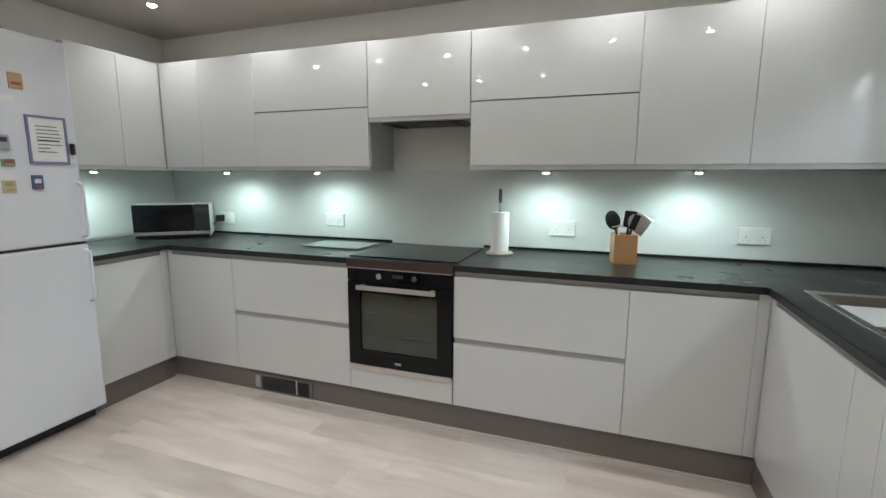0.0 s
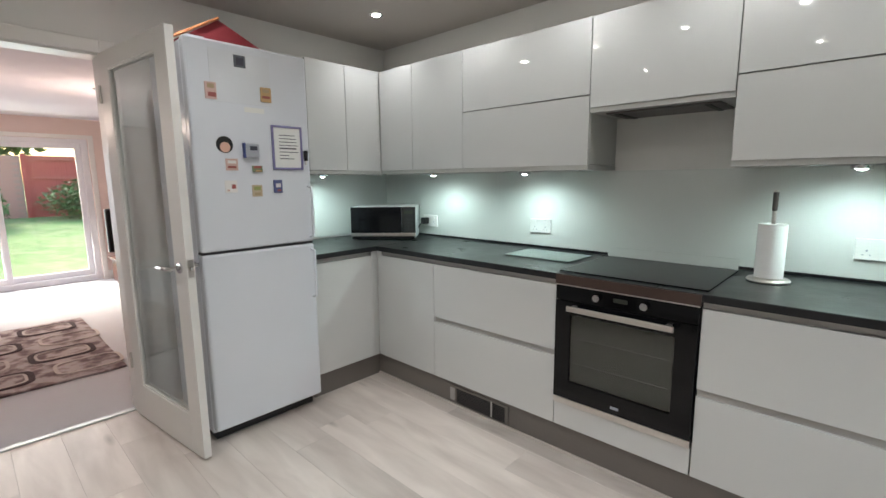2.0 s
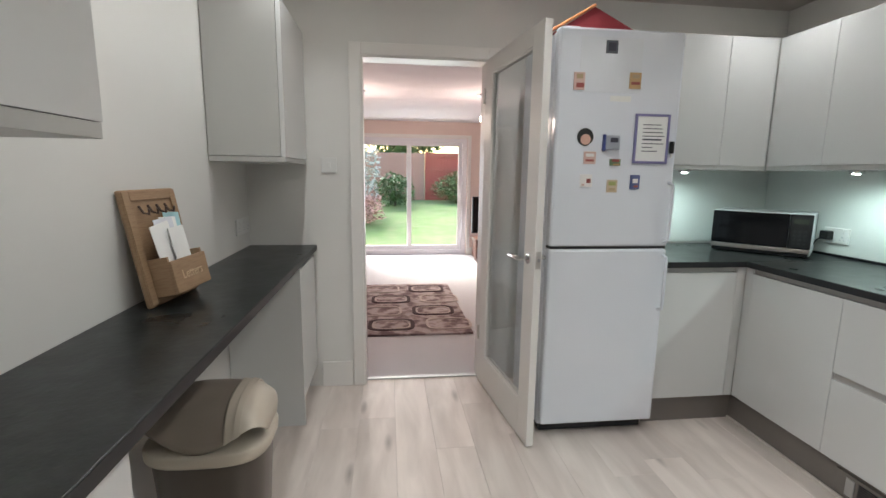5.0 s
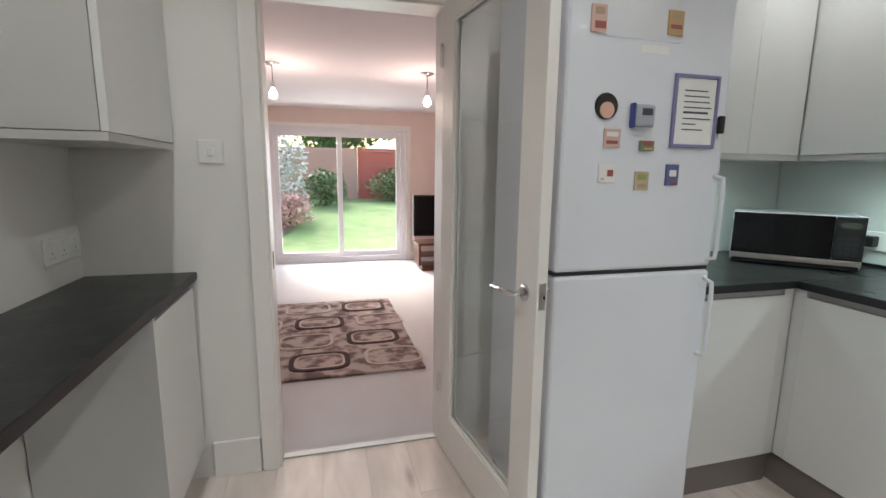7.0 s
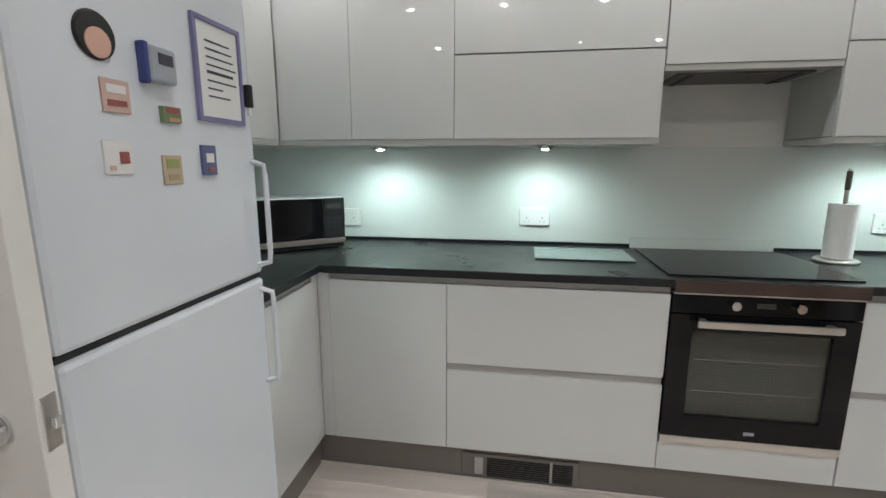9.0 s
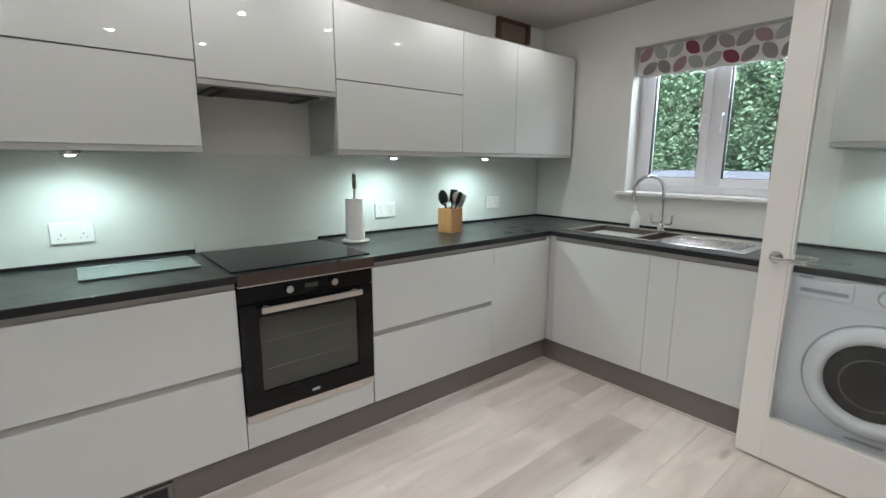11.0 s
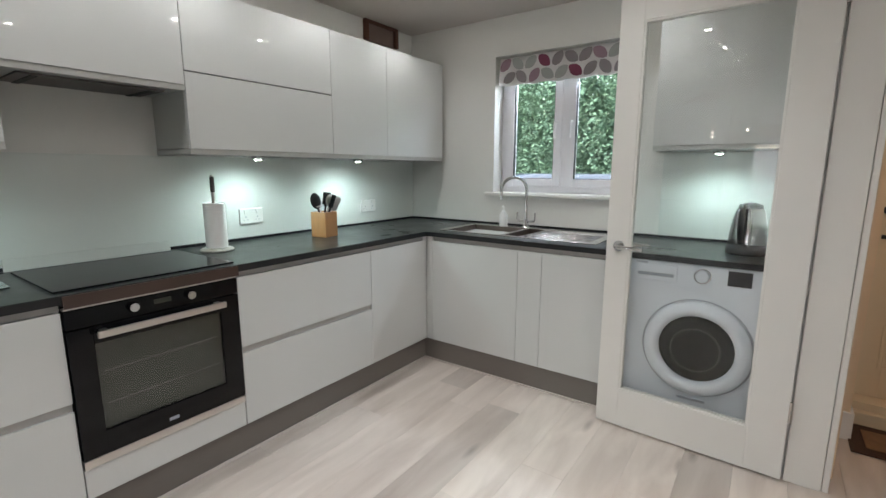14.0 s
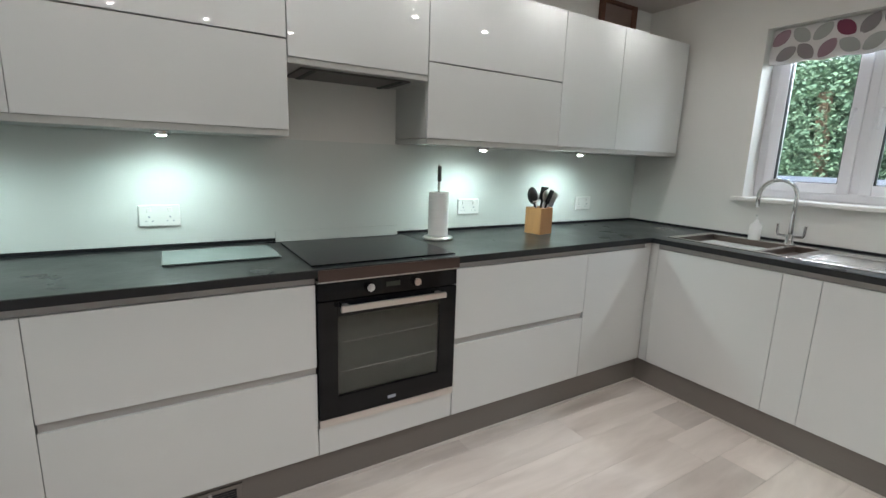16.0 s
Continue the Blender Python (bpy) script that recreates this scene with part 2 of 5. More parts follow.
# ---- mesh tools ----
def part(name, bm, material, parent=None, label="", at=None, smooth=False):
    """Links a bmesh as one mesh object."""
    me = bpy.data.meshes.new(name)
    if smooth:
        for f in bm.faces:
            f.smooth = True
    bm.to_mesh(me)
    bm.free()
    me.materials.append(material)
    ob = new(name, me)
    if parent is not None:
        ob.parent = parent
    if at is not None:
        ob.matrix_basis = at
    if label:
        ob["label"] = label
    return ob


def thing(name, label, category, m=None, group=""):
    ob = new(name)
    ob.empty_display_size = 0.1
    if m is not None:
        ob.matrix_basis = m
    return tagged(ob, label, category, group)


def add_box(bm, x0, x1, y0, y1, z0, z1, bev=0.0, m=None):
    vs = [bm.verts.new((x, y, z)) for x in (x0, x1) for y in (y0, y1) for z in (z0, z1)]
    fs = [bm.faces.new([vs[i] for i in q]) for q in ((0, 1, 3, 2), (4, 6, 7, 5), (0, 4, 5, 1), (2, 3, 7, 6), (0, 2, 6, 4), (1, 5, 7, 3))]
    if m is not None:
        bmesh.ops.transform(bm, matrix=m, verts=vs)
    if bev:
        es = list({e for f in fs for e in f.edges})
        bmesh.ops.bevel(bm, geom=es, offset=bev, segments=2, profile=0.5, affect="EDGES")
    return bm


def box(x0, x1, y0, y1, z0, z1, bev=0.0):
    return add_box(bmesh.new(), x0, x1, y0, y1, z0, z1, bev)


def add_cyl(bm, r, h, m=None, seg=24, r2=None, bev=0.0):
    """A cylinder from z=0 to h."""
    got = bmesh.ops.create_cone(bm, cap_ends=True, segments=seg, radius1=r, radius2=r if r2 is None else r2, depth=h)["verts"]
    bmesh.ops.translate(bm, vec=(0, 0, h / 2), verts=got)
    if bev:
        es = [e for e in {e for v in got for e in v.link_edges} if abs(e.verts[0].co.z - e.verts[1].co.z) < 1e-6]
        got = list({v for v in got} | {v for f in bmesh.ops.bevel(bm, geom=es, offset=bev, segments=2, affect="EDGES")["faces"] for v in f.verts})
        got = [v for v in got if v.is_valid]
    if m is not None:
        bmesh.ops.transform(bm, matrix=m, verts=got)
    return bm


def cyl(r, h, m=None, seg=24, r2=None, bev=0.0):
    return add_cyl(bmesh.new(), r, h, m, seg, r2, bev)


def lathe(profile, seg=32, m=None):
    """Turns a profile of (radius, height) about z."""
    bm = bmesh.new()
    rings = [[bm.verts.new((r * math.cos(2 * math.pi * i / seg), r * math.sin(2 * math.pi * i / seg), z)) for i in range(seg)] for r, z in profile]
    for a, b in zip(rings, rings[1:]):
        for i in range(seg):
            bm.faces.new((a[i], a[(i + 1) % seg], b[(i + 1) % seg], b[i]))
    bmesh.ops.remove_doubles(bm, verts=bm.verts, dist=1e-5)
    bmesh.ops.recalc_face_normals(bm, faces=bm.faces)
    if m is not None:
        bm.transform(m)
    return bm


def tube(points, r, seg=10, closed=False):
    """A round bar through the points."""
    bm = bmesh.new()
    pts = [Vector(p) for p in points]
    rings = []
    side = None
    for i, p in enumerate(pts):
        a = pts[i - 1] if (i or closed) else p
        b = pts[(i + 1) % len(pts)] if (i < len(pts) - 1 or closed) else p
        d = (b - a).normalized()
        if side is None:
            side = d.orthogonal().normalized()
        side = (side - d * side.dot(d)).normalized()
        up = d.cross(side)
        rings.append([bm.verts.new(p + r * (math.cos(2 * math.pi * k / seg) * side + math.sin(2 * math.pi * k / seg) * up)) for k in range(seg)])
    pairs = list(zip(rings, rings[1:])) + ([(rings[-1], rings[0])] if closed else [])
    for a, b in pairs:
        for k in range(seg):
            bm.faces.new((a[k], a[(k + 1) % seg], b[(k + 1) % seg], b[k]))
    if not closed:
        bm.faces.new(rings[0][::-1])
        bm.faces.new(rings[-1])
    bmesh.ops.recalc_face_normals(bm, faces=bm.faces)
    return bm


def structure(name, bm, material, label=""):
    ob = part(name, bm, material)
    return tagged(ob, label, "", "", "structure")


# ---- plan ----
XE, XW, YN = -0.04, -4.55, 3.62          # kitchen wall faces
YS = 0.345                               # south wall face behind the narrow worktop
HC = 2.34                                # kitchen ceiling
BASE_Y, BASE_XE, BASE_XW = 3.0, -0.66, -3.925
UP_Y, UP_XW = 3.28, -4.20
Z0, ZT, ZW = 0.15, 0.834, 0.893           # plinth top, door top, worktop top
UB, US, UT = 1.385, 1.715, 2.07          # wall units: bottom, split, top

# kitchen shell
floor = structure("floor", box(-4.72, 0.2, -0.75, 3.75, -0.12, -0.012), M["dark"], "grey underlay below the laminate boards")
structure("wall_north", box(-4.7, 0.26, YN, YN + 0.2, -0.1, 2.6), M["wall"], "plain off-white painted kitchen wall")
WY0, WY1, WZ0, WZ1 = 1.93, 2.85, 1.13, 2.08
bm = bmesh.new()
add_box(bm, XE, 0.26, WY1, YN, -0.1, 2.6)
add_box(bm, XE, 0.26, 0.8, WY0, -0.1, 2.6)
add_box(bm, XE, 0.26, WY0, WY1, -0.1, WZ0)
add_box(bm, XE, 0.26, WY0, WY1, WZ1, 2.6)
structure("wall_east", bm, M["wall"], "off-white painted kitchen wall with a window opening")
DY0, DY1, DZ = 0.985, 1.745, 1.985
bm = bmesh.new()
add_box(bm, XW - 0.13, XW, DY1, YN, -0.1, 2.6)
add_box(bm, XW - 0.13, XW, -0.2, DY0, -0.1, 2.6)
add_box(bm, XW - 0.13, XW, DY0, DY1, DZ, 2.6)
structure("wall_west", bm, M["wall"], "off-white painted kitchen wall with the living room doorway")
structure("ceiling", box(-4.55, XE, -0.75, YN, HC, HC + 0.1), M["ceiling"], "painted kitchen ceiling, its bounce-lit dimness put into the colour")
bm = bmesh.new()
add_box(bm, -4.68, -1.42, YS - 0.12, YS, -0.1, 2.6)
structure("wall_south", bm, M["wall"], "off-white painted kitchen wall behind the narrow worktop")
structure("wall_end", box(-1.42, -1.30, -0.2, 0.62, -0.1, 2.6), M["wall"], "off-white end of a short painted wall")
structure("wall_south_2", box(-1.30, -0.78, 0.02, 0.14, -0.1, 2.6), M["wall"], "off-white painted wall")
bm = bmesh.new()
add_box(bm, -0.78, -0.66, -0.75, 0.17, -0.1, 2.6)
add_box(bm, -0.78, -0.66, 0.17, 1.0, 2.06, 2.6)
structure("wall_hall", bm, M["wall"], "off-white wall over the hall doorway")
structure("wall_post", box(-0.79, -0.66, 0.878, 1.003, 0.0, 2.06, 0.003), M["white"], "white painted door post beside the hall doorway")
structure("wall_niche", box(-0.76, XE, 0.86, 1.10, -0.1, 2.6), M["wall"], "off-white painted wall between kitchen and hall")
# hall
bm = bmesh.new()
add_box(bm, XE, 0.26, 0.74, 0.80, -0.1, 2.6)
add_box(bm, XE, 0.26, -0.75, -0.22, -0.1, 2.6)
add_box(bm, XE, 0.26, -0.22, 0.74, 2.14, 2.6)
structure("wall_hall_2", bm, M["hall"], "cream hall wall round the front door, warm lamplight put into its colour")
bm = box(-0.655, XE, 0.83, 0.857, -0.1, 2.6)
add_box(bm, -0.228, XE - 0.002, 0.745, 0.83, -0.1, 2.6)
structure("wall_hall_3", bm, M["hall"], "cream painted hall wall stepping out beside the front door")
structure("wall_hall_4", box(-0.78, 0.26, -0.87, -0.75, -0.1, 2.6), M["hall"], "cream hall wall, warm lamplight put into its colour")
# living room
LX, LZ = -9.2, 2.13
structure("floor_2", box(LX - 0.1, -4.62, -2.0, 4.0, -0.12, 0.0), M["carpet"], "cream fitted carpet")
PY0, PY1, PZ = 0.55, 2.42, 1.88
bm = bmesh.new()
add_box(bm, LX - 0.28, LX, -2.0, PY0, -0.1, 2.6)
add_box(bm, LX - 0.28, LX, PY1, 4.0, -0.1, 2.6)
add_box(bm, LX - 0.28, LX, PY0, PY1, PZ, 2.6)
structure("wall_living", bm, M["pink"], "pale pink painted wall round the patio doors")
structure("wall_living_2", box(LX, -4.68, 4.0, 4.1, -0.1, 2.6), M["pink"], "pale pink painted living room wall")
structure("wall_living_3", box(LX, -4.68, -2.1, -2.0, -0.1, 2.6), M["pink"], "pale pink painted living room wall")
bm = bmesh.new()
add_box(bm, -4.70, -4.682, -2.0, DY0 - 0.06, 0, 2.6)
add_box(bm, -4.70, -4.682, DY1 + 0.06, 4.0, 0, 2.6)
add_box(bm, -4.70, -4.682, DY0 - 0.06, DY1 + 0.06, DZ + 0.06, 2.6)
structure("wall_living_4", bm, M["pink"], "pale pink painted living room wall round the doorway")
structure("ceiling_2", box(LX, -4.70, -2.0, 4.0, LZ, LZ + 0.1), M["bulb_tint_ceil"], "white living room ceiling")


def frame_trim(name, m, w, h, depth, label, sides=((-0.018, -0.004), (0.004, 0.018))):
    """Door lining and architraves for an opening of w by h; local x along the wall, y through it from 0 to depth."""
    t = thing(name, label, "door frame", m)
    t["kind"] = "structure"
    part("lining", add_box(box(0, 0.022, -0.004, depth + 0.004, 0, h, 0.002), w - 0.022, w, -0.004, depth + 0.004, 0, h, 0.002), M["white"], t)
    part("head", box(0.022, w - 0.022, -0.004, depth + 0.004, h - 0.022, h, 0.002), M["white"], t)
    for y0, y1 in sides:
        if y0 > 0:
            y0, y1 = y0 + depth, y1 + depth
        part("architrave", box(-0.055, 0.012, y0, y1, 0, h + 0.055, 0.004), M["white"], t)
        part("architrave", box(w - 0.012, w + 0.055, y0, y1, 0, h + 0.055, 0.004), M["white"], t)
        part("architrave", box(0.012, w - 0.012, y0, y1, h - 0.012, h + 0.055, 0.004), M["white"], t)
    return t


frame_trim("door_frame", pose(XW, DY0, 0, 0, 0, 90), DY1 - DY0, DZ, 0.13, "white painted frame of the living room doorway")
frame_trim("door_frame", pose(-0.66, 0.17, 0, 0, 0, 90), 0.706, 2.06, 0.12, "white painted frame of the hall doorway", ())
structure("threshold", box(XW - 0.09, XW - 0.05, DY0 + 0.022, DY1 - 0.022, 0.0, 0.007, 0.002), M["silver"], "thin metal threshold strip in the doorway")


def skirting(name, bm, label="white painted skirting board"):
    return structure(name, bm, M["white"], label)


skirting("baseboard", box(XW, XW + 0.016, 0.74, DY0 - 0.06, 0, 0.16, 0.004))
skirting("baseboard", add_box(box(-0.243, -0.2285, 0.729, 0.829, 0, 0.14, 0.004), -0.2285, XE, 0.729, 0.7445, 0, 0.14, 0.004))
skirting("baseboard", box(-1.30, -1.284, 0.14, 0.62, 0, 0.15, 0.004))
skirting("baseboard", box(LX, LX + 0.016, PY1 + 0.06, 4.0, 0, 0.12, 0.004))
skirting("baseboard", box(LX, LX + 0.016, -2.0, PY0 - 0.06, 0, 0.12, 0.004))


# ---- cabinets ----
def groove_front(x0, x1, z0, z1, y=0.0, t=0.02, lip=False):
    bm = box(x0 + 0.001, x1 - 0.001, y, y + t, z0, z1, 0.0015)
    return bm


def base_unit(name, m, w, kind, label, depth=0.56, group=""):
    """A floor unit; local x along its front, y into it."""
    t = thing(name, label, "kitchen cabinet", m, group)
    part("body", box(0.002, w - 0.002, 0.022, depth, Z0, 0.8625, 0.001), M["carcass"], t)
    part("handle_recess", box(0, w, 0.012, 0.0215, 0.836, 0.8625), M["rail"], t, "satin grey handle recess")
    if kind == "drawers":
        part("drawer", groove_front(0, w, 0.517, ZT), M["gloss"], t)
        part("drawer", groove_front(0, w, Z0, 0.487), M["gloss"], t)
        part("handle_recess", box(0.002, w - 0.002, 0.012, 0.0215, 0.487, 0.517), M["rail"], t, "satin grey handle recess")
    else:
        part("door", groove_front(0, w, Z0, ZT), M["gloss"], t)
    return t


def wall_unit(name, m, w, fronts, label, z0=UB, z1=UT, depth=0.335, pelmet=True, side=True):
    """A wall unit; fronts are rows of (x0, x1, z0, z1)."""
    t = thing(name, label, "wall cabinet", m)
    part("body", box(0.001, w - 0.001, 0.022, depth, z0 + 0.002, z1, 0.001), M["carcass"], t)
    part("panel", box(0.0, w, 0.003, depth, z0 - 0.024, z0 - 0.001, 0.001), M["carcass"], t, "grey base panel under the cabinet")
    for x0, x1, a, b in fronts:
        part("door", groove_front(x0, x1, a, b), M["gloss"], t)
    return t


N = lambda x: pose(x, BASE_Y, 0)
base_unit("base_cabinet", N(-3.88), 0.475, "door", "grey gloss corner base cabinet beside the drawers", 0.6)
base_unit("drawer_cabinet", N(-3.405), 0.80, "drawers", "grey gloss drawer cabinet beside the oven, over the plinth heater", 0.6)
base_unit("drawer_cabinet", N(-2.0), 0.815, "drawers", "grey gloss drawer cabinet beside the oven, under the utensil block", 0.6)
base_unit("base_cabinet", N(-1.185), 0.485, "door", "grey gloss corner base cabinet near the sink", 0.6)
for a, b, c_ in ((-0.658, -0.64, -0.70), (-3.945, -3.927, -3.88)):
    cp = thing("corner_post", "narrow grey gloss corner post between two base cabinets", "panel", pose(0, 0, Z0))
    x0, x1 = sorted((c_, a if c_ < a else b))
    part("post", add_box(box(a, b, 2.952, 3.0, 0, 0.712, 0.0015), x0, x1, 3.0015, 3.0195, 0, 0.712, 0.0015), M["gloss"], cp)
E_ = lambda y: pose(BASE_XE, y, 0, 0, 0, -90)
base_unit("base_cabinet", E_(2.95), 0.62, "door", "grey gloss base cabinet below the sink")
base_unit("base_cabinet", E_(2.33), 0.15, "door", "narrow grey gloss base cabinet below the sink drainer")
base_unit("base_cabinet", E_(2.18), 0.46, "door", "grey gloss base cabinet beside the washing machine")
W_ = lambda y: pose(BASE_XW, y, 0, 0, 0, 90)
base_unit("base_cabinet", W_(2.51), 0.44, "door", "grey gloss base cabinet beside the fridge freezer")

wall_unit("wall_cabinet", pose(UP_XW, UP_Y, 0), 0.78, [(0.0, 0.335, UB, UT), (0.335, 0.78, UB, UT)], "grey gloss corner wall cabinet with two doors")
wall_unit("wall_cabinet", pose(-3.42, UP_Y, 0), 0.805, [(0, 0.805, UB, US - 0.003), (0, 0.805, US + 0.003, UT)], "grey gloss wall cabinet with two lift-up flaps over the glass board")
wall_unit("wall_cabinet", pose(-2.005, UP_Y, 0), 0.82, [(0, 0.82, UB, US - 0.003), (0, 0.82, US + 0.003, UT)], "grey gloss wall cabinet with two lift-up flaps over the paper towel")
wall_unit("wall_cabinet", pose(-1.185, UP_Y, 0), 1.10, [(0, 0.47, UB, UT), (0.47, 1.10, UB, UT)], "grey gloss wall cabinet with two doors by the window wall")
hood = wall_unit("extractor_cabinet", pose(-2.613, UP_Y, 0), 0.606, [(0, 0.606, 1.655, UT)], "grey gloss cabinet with a built-in extractor over the hob", z0=1.655)
part("extractor", box(0.06, 0.546, 0.05, 0.30, 1.622, 1.6305, 0.003), M["darksteel"], hood, "grey metal extractor underside")
part("vent", box(0.10, 0.122, 0.055, 0.295, 1.6185, 1.6215, 0.0), M["dark"], hood, "dark vent slot")
part("vent", box(0.484, 0.506, 0.055, 0.295, 1.6185, 1.6215, 0.0), M["dark"], hood, "dark vent slot")
wall_unit("wall_cabinet", pose(UP_XW, 2.70, 0, 0, 0, 90), 0.575, [(0, 0.29, UB, UT), (0.29, 0.575, UB, UT)], "grey gloss wall cabinet with two doors beside the fridge freezer")
wall_unit("wall_cabinet", pose(-0.38, 1.70, 0, 0, 0, -90), 0.60, [(0, 0.60, 1.42, UT)], "grey gloss wall cabinet over the kettle", z0=1.42)
wall_unit("wall_cabinet", pose(-3.995, 0.685, 0, 0, 0, 180), 0.55, [(0, 0.55, UB, UT)], "grey gloss wall cabinet beside the living room doorway", depth=0.335)
wall_unit("wall_cabinet", pose(-1.97, 0.735, 0, 0, 0, 180), 0.575, [(0, 0.575, UB, UT)], "grey gloss wall cabinet over the narrow worktop", depth=0.385)
for i, (x, w) in enumerate(((-2.02, 0.58),)):
    base_unit("base_cabinet", pose(x, 0.69, 0, 0, 0, 180), w, "door", "grey gloss base cabinet under the narrow worktop", 0.33)
end = base_unit("base_cabinet", pose(-4.11, 0.71, 0, 0, 0, 180), 0.43, "door", "grey gloss base cabinet by the living room doorway", 0.36)

part("end_panel", box(-0.0185, 0.0, 0.0, 0.36, 0.0, 0.856, 0.001), M["gloss"], end, "grey gloss end panel down to the floor")

# plinths, worktops, splashbacks
bm = bmesh.new()
add_box(bm, -3.975, -0.63, 3.024, 3.04, 0, Z0 - 0.002)
add_box(bm, -3.975, -3.96, 2.51, 3.024, 0, Z0 - 0.002)
add_box(bm, -0.645, -0.63, 1.715, 3.024, 0, Z0 - 0.002)
structure("plinth", bm, M["plinth"], "brown-grey plinth below the cabinets")
bm = bmesh.new()
add_box(bm, -4.55, -4.12, 0.63, 0.645, 0, Z0 - 0.002)
add_box(bm, -2.6, -2.02, 0.61, 0.625, 0, Z0 - 0.002)
structure("plinth", bm, M["plinth"], "brown-grey plinth below the narrow worktop")
# narrow pale strip where the plinth meets the floor
bm = bmesh.new()
add_box(bm, -3.96, -0.645, 3.013, 3.0235, 0, 0.012, 0.002)
add_box(bm, -0.6555, -0.6455, 1.715, 3.0125, 0, 0.012, 0.002)
structure("trim_2", bm, M["foot_strip"], "narrow pale strip along the foot of the plinth")
heater = thing("plinth_heater", "dark plinth heater grille with two pale switches", "heater", pose(-3.34, 3.024, 0))
part("frame", box(0, 0.46, -0.008, 0.0, 0.02, 0.125, 0.002), M["plinth"], heater)
for k in range(9):
    part("slat", box(0.10, 0.44, -0.013, -0.009, 0.03 + k * 0.0095, 0.034 + k * 0.0095), M["dark"], heater)
part("switch", box(0.05, 0.085, -0.014, -0.008, 0.035, 0.11, 0.002), M["rail"], heater, "pale switch block")
part("switch", box(0.35, 0.36, -0.016, -0.013, 0.03, 0.12), M["rail"], heater)

wt = thing("worktop", "dark slate-effect worktop with a black edge", "worktop")
bm = bmesh.new()
add_box(bm, XW, BASE_XW - 0.015 + 0.03, 2.50, YN, 0.863, ZW, 0.003)
part("slab", bm, M["slate"], wt)
part("slab", box(BASE_XW + 0.015, BASE_XE - 0.015, BASE_Y - 0.015, YN, 0.863, ZW, 0.003), M["slate"], wt)
SX0, SX1, SY0, SY1 = -0.575, -0.12, 1.91, 2.96
bm = bmesh.new()
sx = (BASE_XE - 0.015, SX0 + 0.02, SX1 - 0.02, XE)
sy = (1.10, 2.355, 2.93, YN)
for z in (0.863, ZW):
    grid_ = [[bm.verts.new((x, y, z)) for y in sy] for x in sx]
    for i in range(3):
        for j in range(3):
            if (i, j) != (1, 1):
                bm.faces.new((grid_[i][j], grid_[i + 1][j], grid_[i + 1][j + 1], grid_[i][j + 1]))
bm.verts.ensure_lookup_table()
lower, upper = bm.verts[:16], bm.verts[16:]
for e in [e for e in bm.edges if e.is_boundary and e.verts[0].co.z < 0.86]:
    va, vb = e.verts
    ua = min(upper, key=lambda v: (v.co.xy - va.co.xy).length)
    ub = min(upper, key=lambda v: (v.co.xy - vb.co.xy).length)
    bm.faces.new((va, vb, ub, ua))
bmesh.ops.recalc_face_normals(bm, faces=bm.faces)
part("slab", bm, M["slate"], wt)
bm = bmesh.new()
add_box(bm, XW, XE, YN - 0.010, YN - 0.001, ZW, ZW + 0.014)
add_box(bm, XE - 0.010, XE - 0.001, 1.10, YN - 0.01, ZW, ZW + 0.014)
part("upstand", bm, M["slate_edge"], wt, "thin black upstand strip")
part("edge", box(BASE_XW + 0.03, BASE_XE - 0.016, BASE_Y - 0.0165, BASE_Y - 0.0155, 0.8632, ZW - 0.002), M["slate_edge"], wt, "black front edge")
part("edge", box(BASE_XE - 0.0165, BASE_XE - 0.0155, 1.10, BASE_Y - 0.0165, 0.8632, ZW - 0.002), M["slate_edge"], wt, "black front edge")
part("edge", box(BASE_XW + 0.0155, BASE_XW + 0.0165, 2.50, BASE_Y - 0.0165, 0.8632, ZW - 0.002), M["slate_edge"], wt, "black front edge")
wt2 = thing("worktop", "narrow dark slate-effect worktop along the wall", "worktop")
part("slab", box(XW, -2.0, YS, 0.725, 0.863, ZW, 0.003), M["slate"], wt2)
part("edge", box(XW, -2.0, 0.7255, 0.7265, 0.8632, ZW - 0.002), M["slate_edge"], wt2, "black front edge")
bm = bmesh.new()
add_box(bm, XW, XE - 0.007, YN - 0.0065, YN - 0.0008, ZW + 0.014, UB - 0.026)
structure("splashback", bm, M["splash"], "pale mint splashback behind the worktop")
bm = bmesh.new()
add_box(bm, XW + 0.0008, XW + 0.0065, 2.5, YN - 0.008, ZW + 0.014, UB - 0.026)
structure("splashback", bm, M["splash"], "pale mint splashback beside the fridge freezer")
bm = bmesh.new()
add_box(bm, XE - 0.0065, XE - 0.0008, 1.10, 1.70, ZW + 0.014, 1.39)
structure("splashback", bm, M["splash"], "pale mint splashback behind the kettle")


